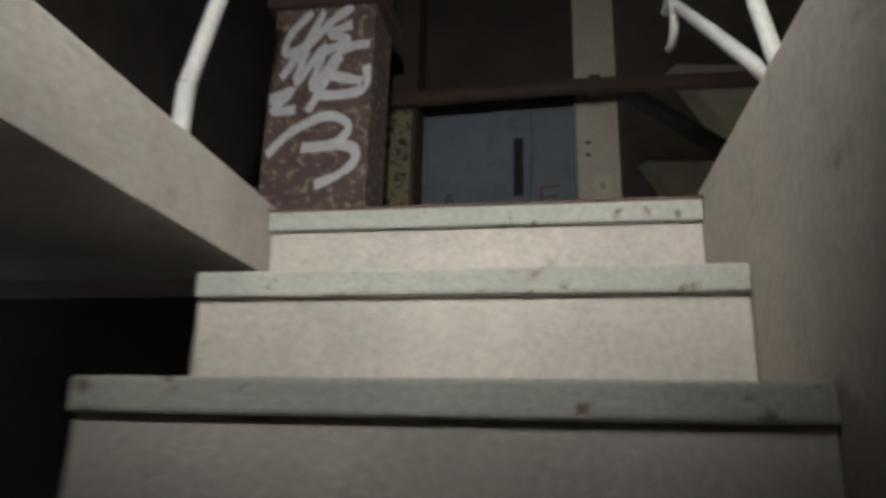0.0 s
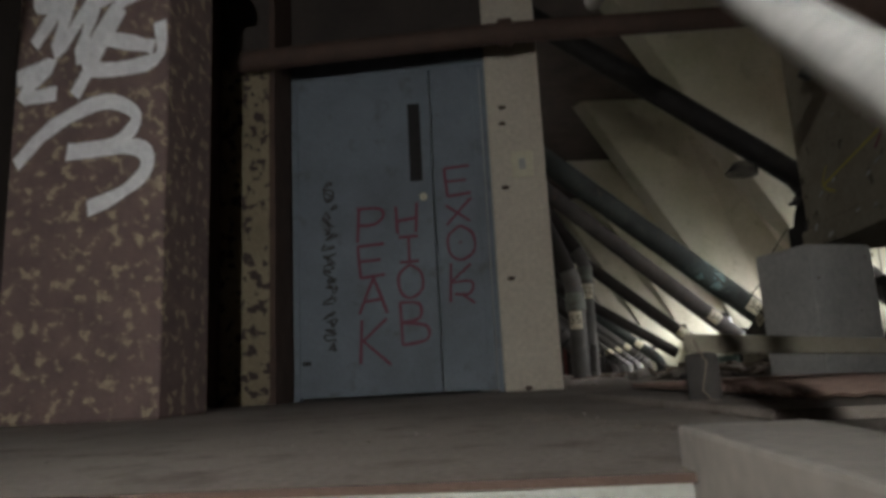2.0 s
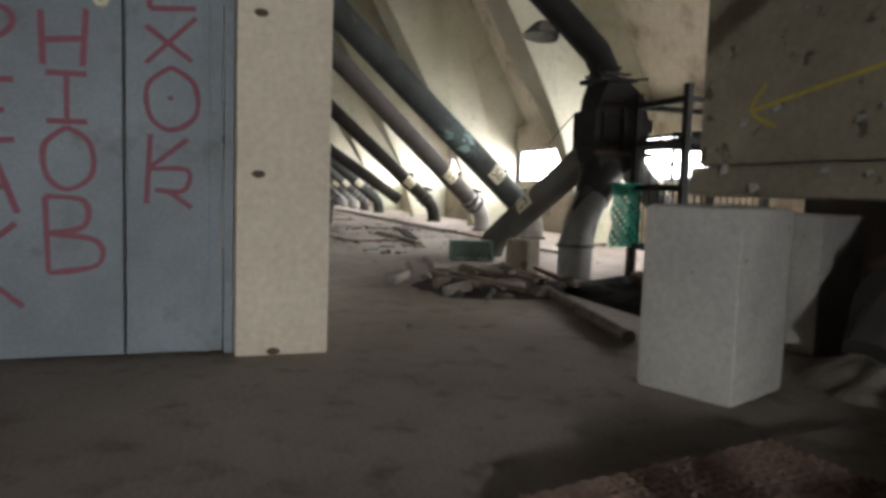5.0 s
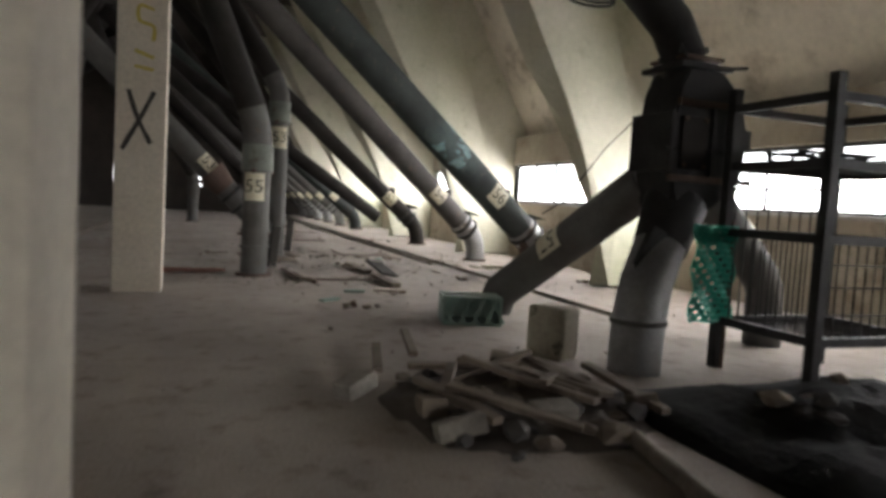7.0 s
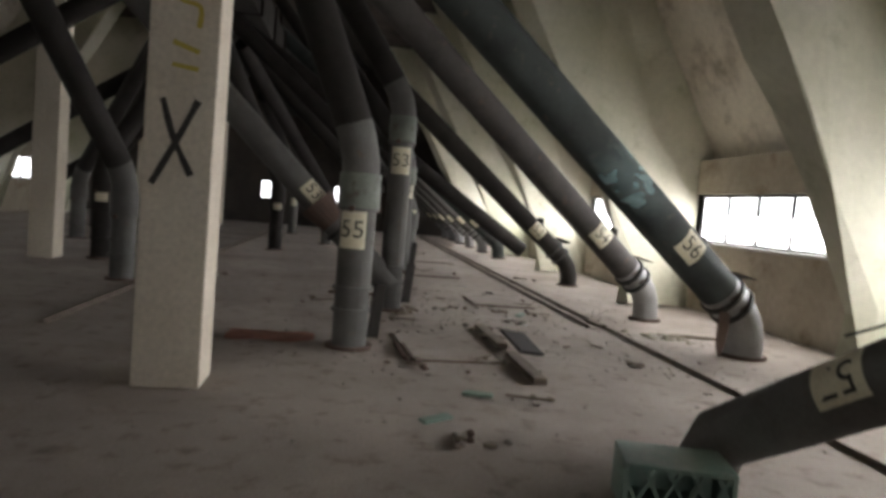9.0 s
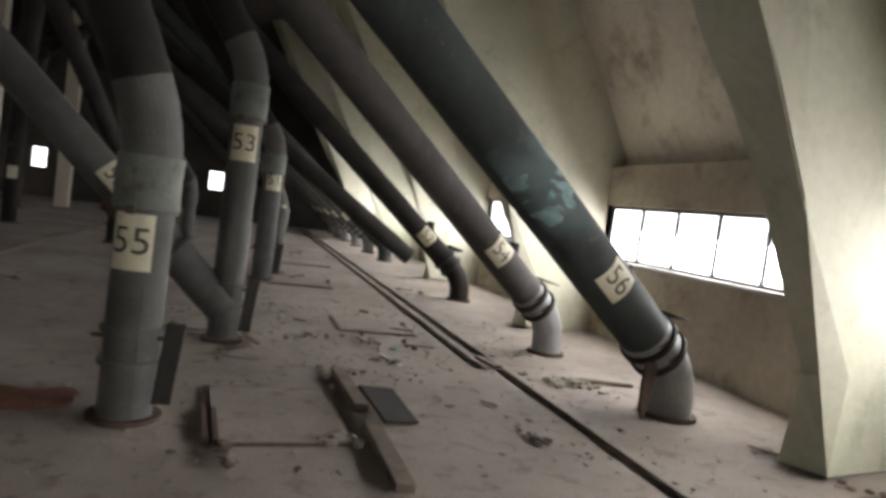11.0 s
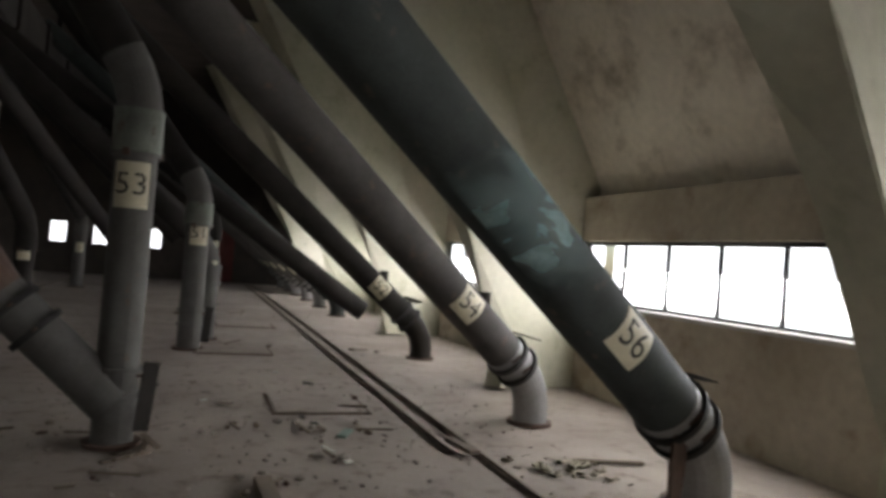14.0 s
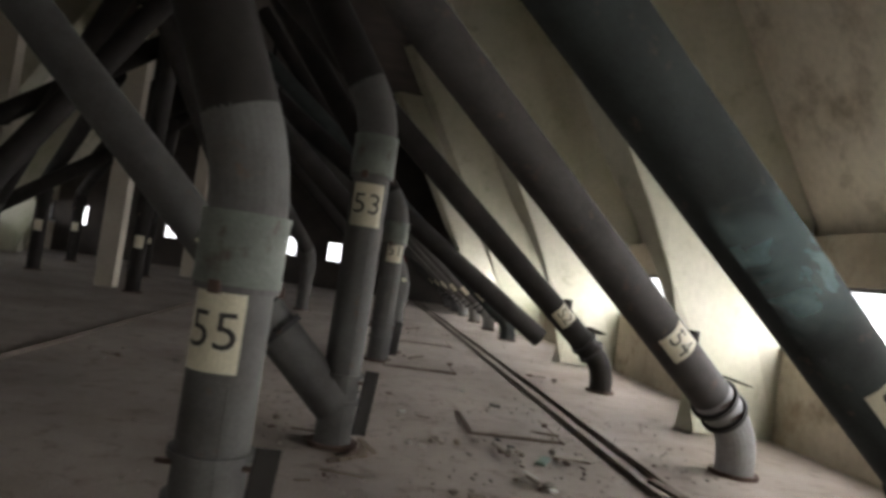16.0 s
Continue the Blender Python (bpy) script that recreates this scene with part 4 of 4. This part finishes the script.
part("east_leg", tube([(3.5, 4.02, 1.3), (3.92, 4.15, 0.98), (4.5, 4.3, 0.52), (4.58, 4.32, 0.4), (4.6, 4.33, 0.0)], 0.135, 24, dent=0.012), PIPE, fk, smooth=True)
placard(fk, (4.16, 4.235, 0.82), (-0.6, -0.12, 0.47), (-0.2, -1, 0.4), 0.137, 0.17, 0.2, "")
part("near_leg_sleeve", tube([(3.24, 3.88, 0.72), (3.42, 3.99, 1.0)], [0.165, 0.2], 20, cap=False), BLACK, fk, smooth=True)
part("leg_flange", turned_box((0.16, 0.05, 0.34), pose(3.1, 3.78, 0.68, 0, 24, 0), 0.006), BLACK, fk)
part("wire", tube([(3.0, 4.0, 1.5), (2.9, 4.2, 1.3), (2.8, 4.5, 0.95), (2.75, 4.7, 0.85)], 0.006, 6), BLACK, fk)

for o in fk.children:
    if o.name.split(".")[0] in ("joint_box", "joint_flange", "joint_collar", "stiffener", "inspection_door", "hook_rod", "pin", "neck", "neck_band", "bolt", "wire"):
        o.data.transform(Matrix.Translation((0.11, 0, 0.04)))
coil = thing("cable_coil", (2.75, 4.3, 2.2), "dark cable coil hung on the slanting spout neck", "cable")
for k in range(5):
    part("turn", tube([(2.74 + (0.13 + 0.012 * k) * math.cos(a), 4.02 + 0.03 * k - 0.06, 2.28 + 0.05 * math.sin(a) - 0.015 * k) for a in (2 * math.pi * q / 20 for q in range(21))], 0.009, 6), BLACK, coil)

# green netting hung on a stake beside the fork
net = thing("green_netting", (3.42, 3.7, 0.3), "bright green plastic netting hung on a stake", "netting")
bm = bmesh.new()
NX, NZ, NX0 = 10, 16, 3.36
for i in range(NX + 1):
    add_tube(bm, [(NX0 + 0.3 * i / NX, 3.7 + 0.02 * math.sin(k * 0.9 + i), 0.3 + 0.58 * k / NZ) for k in range(NZ + 1)], 0.006, 4)
for k in range(NZ + 1):
    add_tube(bm, [(NX0 + 0.3 * i / NX, 3.7 + 0.02 * math.sin(k * 0.9 + i), 0.3 + 0.58 * k / NZ) for i in range(NX + 1)], 0.009, 4)
part("mesh", bm, NET, net)
bm = bmesh.new()
vs = [[bm.verts.new((NX0 + 0.3 * i / NX, 3.708 + 0.02 * math.sin(k * 0.9 + i), 0.3 + 0.58 * k / NZ)) for i in range(NX + 1)] for k in range(NZ + 1)]
for k in range(NZ):
    for i in range(NX):
        if (i + k) % 2 or k > NZ - 4:
            bm.faces.new((vs[k][i], vs[k][i + 1], vs[k + 1][i + 1], vs[k + 1][i]))
bmesh.ops.solidify(bm, geom=bm.faces[:], thickness=0.003)
part("film", bm, NET, net)
part("stake", tube([(3.65, 3.72, 0), (3.65, 3.72, 0.92)], 0.012, 8), RUST, net)

# black wire rack cart
rk = thing("wire_rack", (4.0, 3.4, 0), "black iron rack cart with wire shelves and clutter", "rack")
for x, y in ((3.62, 3.05), (4.5, 3.05), (3.62, 3.75), (4.5, 3.75)):
    part("post", box(x - 0.03, y - 0.03, 0, x + 0.03, y + 0.03, 1.72, 0.004), BLACK, rk)
for z in (0.3, 0.85, 1.25, 1.6):
    fr = bmesh.new()
    for q in ((3.59, 3.03, 4.53, 3.07), (3.59, 3.73, 4.53, 3.77), (3.6, 3.07, 3.64, 3.73), (4.48, 3.07, 4.52, 3.73)):
        add_box(fr, q[0], q[1], z - 0.025, q[2], q[3], z + 0.025)
    sh = part("shelf_frame", fr, BLACK, rk)
    if z < 1.4:
        w = bmesh.new()
        for k in range(14):
            add_tube(w, [(3.64 + 0.065 * k, 3.07, z), (3.64 + 0.065 * k, 3.73, z)], 0.006, 5)
        part("wire_grid", w, BLACK, sh)
for k in range(9):
    part("side_wire", tube([(3.62, 3.1 + 0.07 * k, 0.3), (3.62, 3.1 + 0.07 * k, 0.85)], 0.006, 5), BLACK, rk)
    part("back_wire", tube([(3.7 + 0.09 * k, 3.76, 0.3), (3.7 + 0.09 * k, 3.76, 1.25)], 0.006, 5), BLACK, rk)
for z in (0.45, 0.6, 0.72):
    part("cross_wire", tube([(3.62, 3.035, z), (4.5, 3.035, z)], 0.006, 5), BLACK, rk)
for k in range(12):
    part("side_wire", tube([(3.66 + 0.07 * k, 3.04, 0.3), (3.66 + 0.07 * k, 3.04, 0.85 + 0.4 * (k > 5))], 0.006, 5), BLACK, rk)
rnd = random.Random(12)
for k in range(14):
    c = finish("scrap_coil", tube([(3.7 + rnd.random() * 0.7, 3.15 + rnd.random() * 0.5, 1.29 + 0.05 * math.sin(q + k)) for q in range(6)], 0.01, 6), BLACK)
    tagged(c, "tangled black wire scrap on the rack", "wire", "wire scraps")
    if k > 4:
        break

# ---------------------------------------------------------------- white pillar with painted cross
px = thing("pillar", (0.1, 6.94, 0), "cream concrete pillar with black sprayed cross", "pillar", kind="structure")
part("shaft", box(-0.1, 6.77, 0, 0.3, 7.13, 6.5, 0.012), WHITE, px)
XP = lambda u, v, lift: (u - 0.26, 6.77 - lift, v)
part("sprayed_cross", strokes([[(0.26, 1.72), (0.33, 1.5), (0.44, 1.28)], [(0.46, 1.72), (0.36, 1.5), (0.22, 1.22)]], 0.045, XP), INK, px, "black sprayed cross")
part("sprayed_mark", strokes([[(0.44, 2.4), (0.33, 2.42), (0.33, 2.3), (0.44, 2.26), (0.44, 2.14)], [(0.3, 2.05), (0.45, 2.0)], [(0.3, 1.92), (0.45, 1.9)]], 0.035, XP), YELLOW, px, "ochre sprayed marks")
for x, y in ((-3.3, 19.8), (-5.9, 27.0), (-3.3, 13.2), (-3.3, 26.4), (-6.0, 20.2)):
    p2 = finish("pillar", box(x - 0.18, y, 0, x + 0.18, y + 0.36, 6.5, 0.012), WHITE)
    tagged(p2, "cream concrete roof pillar", "pillar", "roof pillars", "structure")

# ---------------------------------------------------------------- floor rails, boards, hatches
for x, y0, y1, name in ((4.1, 5.5, 30.5, "conveyor_rail"), (3.9, 9.9, 30.5, "conveyor_rail"), (-1.3, 8.5, 30.5, "conveyor_rail")):
    t = thing(name, (x, y0, 0), "rusty angle-iron rail bedded in the floor", "rail", "floor rails")
    part("rail_foot", box(x - 0.035, y0, 0, x + 0.035, y1, 0.012, 0.002), RAIL, t)
    part("rail_head", box(x - 0.013, y0, 0.012, x + 0.013, y1, 0.032, 0.004), RAIL, t)
j = finish("rail_joint", turned_box((0.09, 0.36, 0.03), pose(4.0, 9.95, 0.047, 0, 0, 10), 0.008), RAIL)
tagged(j, "rusty fishplate joint lying over the rail", "rail joint")


def floor_hatch(x, y, w, l, rz):
    t = thing("floor_hatch", (x, y, 0), "square dusty concrete hatch cover in the floor", "hatch", "floor hatches")
    part("cover", turned_box((w, l, 0.02), pose(x, y, 0.011, 0, 0, rz), 0.006), FLOOR, t)
    for u, v, a, b in ((w / 2 + 0.02, 0, 0.025, l + 0.06), (-w / 2 - 0.02, 0, 0.025, l + 0.06), (0, l / 2 + 0.02, w, 0.025), (0, -l / 2 - 0.02, w, 0.025)):
        part("rim", turned_box((a, b, 0.012), pose(x, y, 0.007, 0, 0, rz) @ Matrix.Translation((u, v, 0)), 0.002), RUST, t, "rusty angle-iron rim")


floor_hatch(2.02, 8.35, 0.75, 1.0, 4)
for x, y, rz, l in ((1.62, 8.1, 4, 0.55), (1.68, 8.08, 4, 0.55)):
    g = finish("steel_strip", turned_box((0.03, l, 0.03), pose(x, y, 0.016, 0, 0, rz), 0.003), RUST)
    tagged(g, "thin rusty steel strip lying by the hatch", "strip", "floor strips")
for x, y, rz, l in ((2.56, 8.95, 2, 0.95), (2.58, 7.7, 0, 0.9)):
    g = finish("plank", turned_box((0.1, l, 0.05), pose(x, y, 0.026, 0, 0, rz), 0.006), WOOD)
    tagged(g, "dark split plank lying on the floor", "plank", "loose planks")
pl = finish("iron_plate", turned_box((0.3, 0.34, 0.025), pose(2.72, 8.35, 0.09, 24, 10, 30), 0.004), PIPEDARK)
tagged(pl, "bent dark iron plate leaning on debris", "plate")
for x, y, w, l in ((3.2, 11.5, 0.78, 0.75), (2.65, 14.6, 0.9, 0.7), (3.0, 17.6, 0.9, 0.7)):
    floor_hatch(x, y, w, l, 0)

# crate, stone and rubble by the fork
cr = thing("plastic_crate", (2.6, 5.3, 0), "dirty green plastic crate lying on its side", "crate")
m = pose(2.6, 5.3, 0.11, 0, 0, -14)
fr = bmesh.new()
for sx, sy, sz, px_, py_, pz_ in ((0.46, 0.3, 0.02, 0, 0, -0.1), (0.46, 0.3, 0.02, 0, 0, 0.1), (0.02, 0.3, 0.2, -0.22, 0, 0), (0.02, 0.3, 0.2, 0.22, 0, 0), (0.46, 0.02, 0.2, 0, 0.14, 0)):
    bmesh.ops.create_cube(fr, size=1, matrix=m @ Matrix.Translation((px_, py_, pz_)) @ Matrix.Diagonal((sx, sy, sz, 1)))
part("crate_shell", fr, CRATE, cr)
fr = bmesh.new()
for k in range(9):
    bmesh.ops.create_cube(fr, size=1, matrix=m @ Matrix.Translation((-0.2 + 0.05 * k, -0.145, 0)) @ pose(0, 0, 0, 0, 28 * (1 if k % 2 else -1), 0) @ Matrix.Diagonal((0.016, 0.02, 0.2, 1)))
part("crate_lattice", fr, CRATE, cr)
bs = finish("cut_stone", turned_box((0.22, 0.26, 0.33), pose(2.66, 4.1, 0.165, 0, 0, 28), 0.035), BEAMC)
tagged(bs, "upright mossy cut stone block on the floor", "stone")

rnd = random.Random(21)


def chunk(x, y, s, material, label, name="rubble_piece", group="rubble by the spout"):
    bm = bmesh.new()
    bmesh.ops.create_icosphere(bm, subdivisions=1, radius=s, matrix=Matrix.Diagonal((1, rnd.uniform(0.5, 0.9), rnd.uniform(0.3, 0.6), 1)))
    for v in bm.verts:
        v.co *= rnd.uniform(0.75, 1.25)
    bmesh.ops.transform(bm, matrix=pose(x, y, 0, 0, 0, rnd.uniform(0, 360)), verts=bm.verts[:])
    low = min(v.co.z for v in bm.verts)
    for v in bm.verts:
        v.co.z -= low
    ob = finish(name, bm, material)
    tagged(ob, label, name.split("_")[0], group)
    return ob


for i in range(70):
    chunk(rnd.gauss(1.98, 0.3), rnd.gauss(3.25, 0.3), rnd.uniform(0.03, 0.1), (RAIL, PIPEBROWN, WOOD)[i % 3], "broken grey mortar lump in the rubble heap")
for i in range(7):
    x, y = rnd.gauss(2.05, 0.3), rnd.gauss(3.3, 0.3)
    g = finish("broken_brick", turned_box((0.2, 0.11, 0.08), pose(x, y, 0.06, rnd.uniform(-15, 15), rnd.uniform(-15, 15), rnd.uniform(0, 180)), 0.012), (WOOD, DEBRIS)[i % 2])
    tagged(g, "broken dusty brick in the rubble heap", "brick", "rubble by the spout")
for i in range(16):
    x, y = rnd.gauss(2.05, 0.32), rnd.gauss(3.35, 0.32)
    g = finish("batten", turned_box((0.6, 0.05, 0.03), pose(x, y, 0.1, rnd.uniform(-8, 8), rnd.uniform(-8, 8), rnd.uniform(0, 180)), 0.004), WOOD)
    tagged(g, "splintered grey batten on the rubble heap", "batten", "rubble by the spout")
def heap(x0, y0, wx, wy, high, material, name, label, category, seed, n=26):
    """A low uneven heap of dirt spread on the floor."""
    bm = bmesh.new()
    grid = []
    for i in range(n + 1):
        row = []
        for k in range(n + 1):
            u, v = 2 * i / n - 1, 2 * k / n - 1
            rim = 1 + 0.3 * noise.noise(Vector((2.5 * u, 2.5 * v, seed)))
            e = max(0.0, 1 - (u * u + v * v) / (0.8 * rim))
            z = high * e * (0.6 + 0.7 * noise.noise(Vector((4 * u, 4 * v, seed + 3)))) + 0.5 * high * e * noise.noise(Vector((13 * u, 13 * v, seed + 7)))
            row.append(bm.verts.new((x0 + wx * u, y0 + wy * v, max(z, 0.0) + 0.002 - 0.012 * (e <= 0))))
        grid.append(row)
    for i in range(n):
        for k in range(n):
            bm.faces.new((grid[i][k], grid[i + 1][k], grid[i + 1][k + 1], grid[i][k + 1]))
    return tagged(finish(name, bm, material), label, category, kind="stuff")


DIRT = mat("dark_crumbled_dirt", (0.1, 0.08, 0.064), (0.055, 0.045, 0.037), 0.95, scale=6, fine=50, bump=0.9)
heap(1.98, 3.22, 0.72, 0.72, 0.1, DIRT, "dirt_heap", "dark crumbled dirt under the rubble by the spout", "dirt", 2)
heap(2.7, 0.2, 0.62, 0.5, 0.3, DEBRIS, "dust_heap", "grey dust and mortar heap in the shade under the beam", "dust", 5)
heap(4.66, 9.52, 0.3, 0.18, 0.035, DEBRIS, "dust_heap", "pale mortar dust under the rope scraps", "dust", 8, 16)

# added black sheet in place of dark rubble and the shaded floor around it
bm = bmesh.new()
NU = 30
vs = []
for i in range(NU + 1):
    row = []
    for k in range(NU + 1):
        x, y = 2.42 + 2.08 * i / NU, 1.3 + 2.05 * k / NU
        e = math.sin(math.pi * i / NU) * math.sin(math.pi * k / NU)
        h = 0.2 * e ** 0.7 * (0.75 + 0.6 * noise.noise(Vector((x * 2.2, y * 2.2, 0)))) + 0.03 * e * abs(noise.noise(Vector((x * 7, y * 7, 4)))) * 2
        row.append(bm.verts.new((x, y, max(h, 0.003))))
    vs.append(row)
for i in range(NU):
    for k in range(NU):
        bm.faces.new((vs[i][k], vs[i + 1][k], vs[i + 1][k + 1], vs[i][k + 1]))
bmesh.ops.solidify(bm, geom=bm.faces[:], thickness=0.004)
SHEET_BLACK = mat("matt_black_sheet", (0.022, 0.02, 0.019), (0.013, 0.012, 0.011), 0.95, scale=5, fine=30, bump=0.6)
tp = finish("dark_floor_cover", bm, SHEET_BLACK)
tagged(tp, "added crumpled black sheet standing for dark rubble and shaded floor", "sheet")
for i in range(26):
    lump = chunk(rnd.uniform(2.8, 4.0), rnd.uniform(1.9, 3.0), rnd.uniform(0.03, 0.09), (PIPEDARK, DIRT, WOOD)[i % 3], "dark rubble lump lying on the black sheet")
    lump.data.transform(Matrix.Translation((0, 0, 0.11)))
fp = finish("floor_pipe", tube([(2.2, 2.62, 0.035), (1.88, 1.2, 0.035)], 0.035, 18), DEBRIS, True)
tagged(fp, "dull grey pipe length lying on the floor", "pipe")

bm = bmesh.new()
rnd = random.Random(31)
for i in range(1500):
    if i < 600:
        x, y = rnd.uniform(0.6, 4.9), rnd.uniform(7.2, 12.5)
    elif i < 900:
        x, y = rnd.uniform(-1, 1.5), rnd.uniform(-2.4, 1)
    else:
        x, y = rnd.uniform(-5, 5), rnd.uniform(1.5, 28)
    if -0.2 < x < 0.4 and y > 1.2 and y < 5 or x < 0.1 and 1.2 < y < 5:
        continue
    s_ = rnd.uniform(0.0015, 0.004) if i < 900 and i >= 600 else rnd.uniform(0.006, 0.02)
    m = pose(x, y, s_ * 0.3, rnd.uniform(-30, 30), rnd.uniform(-30, 30), rnd.uniform(0, 360)) @ Matrix.Diagonal((s_ * rnd.uniform(0.8, 2.4), s_, s_ * 0.6, 1))
    bmesh.ops.create_cube(bm, size=1, matrix=m)
grit = finish("floor_grit", bm, DEBRIS)
tagged(grit, "scattered grit and mortar crumbs on the floor", "grit", kind="stuff")
rnd = random.Random(77)
for i in range(22):
    x, y = rnd.uniform(1.2, 3.6), rnd.uniform(8.2, 13)
    g = finish("litter_scrap", turned_box((rnd.uniform(0.04, 0.12), rnd.uniform(0.03, 0.06), 0.012), pose(x, y, 0.014, rnd.uniform(-10, 10), rnd.uniform(-10, 10), rnd.uniform(0, 360)), 0.003), (PAPER, WOOD, DEBRIS, BLACK)[i % 4])
    tagged(g, "small flat scrap of litter on the dusty floor", "litter", "floor litter")
for i in range(26):
    x, y = rnd.gauss(4.64, 0.17), rnd.gauss(9.5, 0.12)
    g = finish("rope_scrap", tube([(x + 0.05 * math.cos(q + i), y + 0.04 * math.sin(q * 1.3 + i), 0.015 + 0.01 * (i % 3)) for q in range(5)], 0.011, 6), BEAMC, True)
    tagged(g, "knotted pale rope scrap in a heap", "rope", "rope heap")
stk = finish("stick", tube([(4.75, 9.62, 0.02), (5.25, 9.5, 0.02)], 0.016, 8), WOOD, True)
tagged(stk, "short grey stick by the rope heap", "stick")
for i in range(5):
    g = finish("batten", turned_box((0.34, 0.035, 0.02), pose(1.78 + 0.03 * i, 9.95 + 0.05 * i, 0.02 + 0.01 * i, 0, 0, 40 + 17 * i), 0.003), WOOD)
    tagged(g, "splintered batten at the foot of the upright spout", "batten", "battens by the spout")
bm = bmesh.new()
rnd = random.Random(8)
vs = [[bm.verts.new((0.2 + 0.1 * i + rnd.uniform(-0.02, 0.02), 8.2 + 0.08 * k + rnd.uniform(-0.02, 0.02), 0.01 + 0.03 * rnd.random())) for i in range(8)] for k in range(6)]
for k in range(5):
    for i in range(7):
        bm.faces.new((vs[k][i], vs[k][i + 1], vs[k + 1][i + 1], vs[k + 1][i]))
bmesh.ops.solidify(bm, geom=bm.faces[:], thickness=0.006)
rag = finish("red_cloth", bm, RED)
tagged(rag, "crumpled faded red cloth on the floor", "cloth")


# ---------------------------------------------------------------- loose debris heaps
rnd = random.Random(91)
for x, y, n_, w in ((2.95, 10.55, 9, 0.14), (3.02, 9.9, 6, 0.1), (2.6, 9.35, 7, 0.12), (2.45, 10.65, 5, 0.12), (3.5, 10.5, 4, 0.1), (3.5, 11.3, 5, 0.14), (2.68, 15.2, 6, 0.2),
                    (4.4, 14.8, 5, 0.2), (3.0, 19.5, 6, 0.3), (1.75, 9.6, 5, 0.1), (1.5, 10.5, 5, 0.12), (1.81, 6.02, 8, 0.12), (2.36, 6.82, 5, 0.12), (5.45, 7.2, 9, 0.14), (2.3, 7.95, 12, 0.16), (2.5, 8.9, 6, 0.1), (1.7, 7.6, 9, 0.14), (3.62, 8.0, 3, 0.03), (5.3, 7.9, 5, 0.1), (0.9, 10.6, 6, 0.3), (-0.6, 12.5, 6, 0.4)):
    for k in range(n_):
        chunk(x + rnd.gauss(0, w), y + rnd.gauss(0, w), rnd.uniform(0.015, 0.05), (DEBRIS, WOOD, RUST)[k % 3], "small crumbled lump in a floor debris heap", group="floor debris heaps")
    a = rnd.uniform(0, 360)
    g = finish("splinter", turned_box((rnd.uniform(0.15, 0.32), 0.025, 0.014), pose(x, y, 0.03, rnd.uniform(-6, 6), rnd.uniform(-6, 6), a), 0.003), WOOD)
    tagged(g, "thin wooden splinter lying in floor debris", "splinter", "floor debris heaps")
for x, y, rz in ((1.7, 6.35, 30), (2.05, 6.9, -20), (3.25, 10.45, 60)):
    g = finish("green_scrap", turned_box((0.2, 0.07, 0.02), pose(x, y, 0.014, 3, -2, rz), 0.006), CRATE)
    tagged(g, "flattened green plastic scrap on the floor", "scrap", "green scraps")
bm = bmesh.new()
for i in range(260):
    t = rnd.random()
    x, y = 0.02 + 0.3 * t ** 1.4 + rnd.gauss(0, 0.035), -1.65 - 0.8 * t + rnd.gauss(0, 0.05)
    a, l = rnd.uniform(0, math.pi), rnd.uniform(0.004, 0.013)
    add_tube(bm, [(x, y, 0.003), (x + l * math.cos(a), y + l * math.sin(a), rnd.uniform(0.003, 0.006))], 0.0006, 4)
tagged(finish("chaff", bm, WOOD), "pale chaff and straw strewn on the floor", "chaff", kind="stuff")
RED_DOOR = mat("dull_red_door_paint", (0.16, 0.03, 0.025), (0.1, 0.025, 0.02), 0.7, scale=3, bump=0.1)
rd = thing("door_2", (3.1, NORTH - 0.05, 0), "faded red metal door in the end wall", "door", kind="structure")
part("leaf", box(2.8, NORTH - 0.06, 0.02, 3.45, NORTH - 0.01, 1.95, 0.006), RED_DOOR, rd)
part("handle", tube([(3.36, NORTH - 0.1, 1.0), (3.36, NORTH - 0.06, 1.0)], 0.015, 8), BLACK, rd)
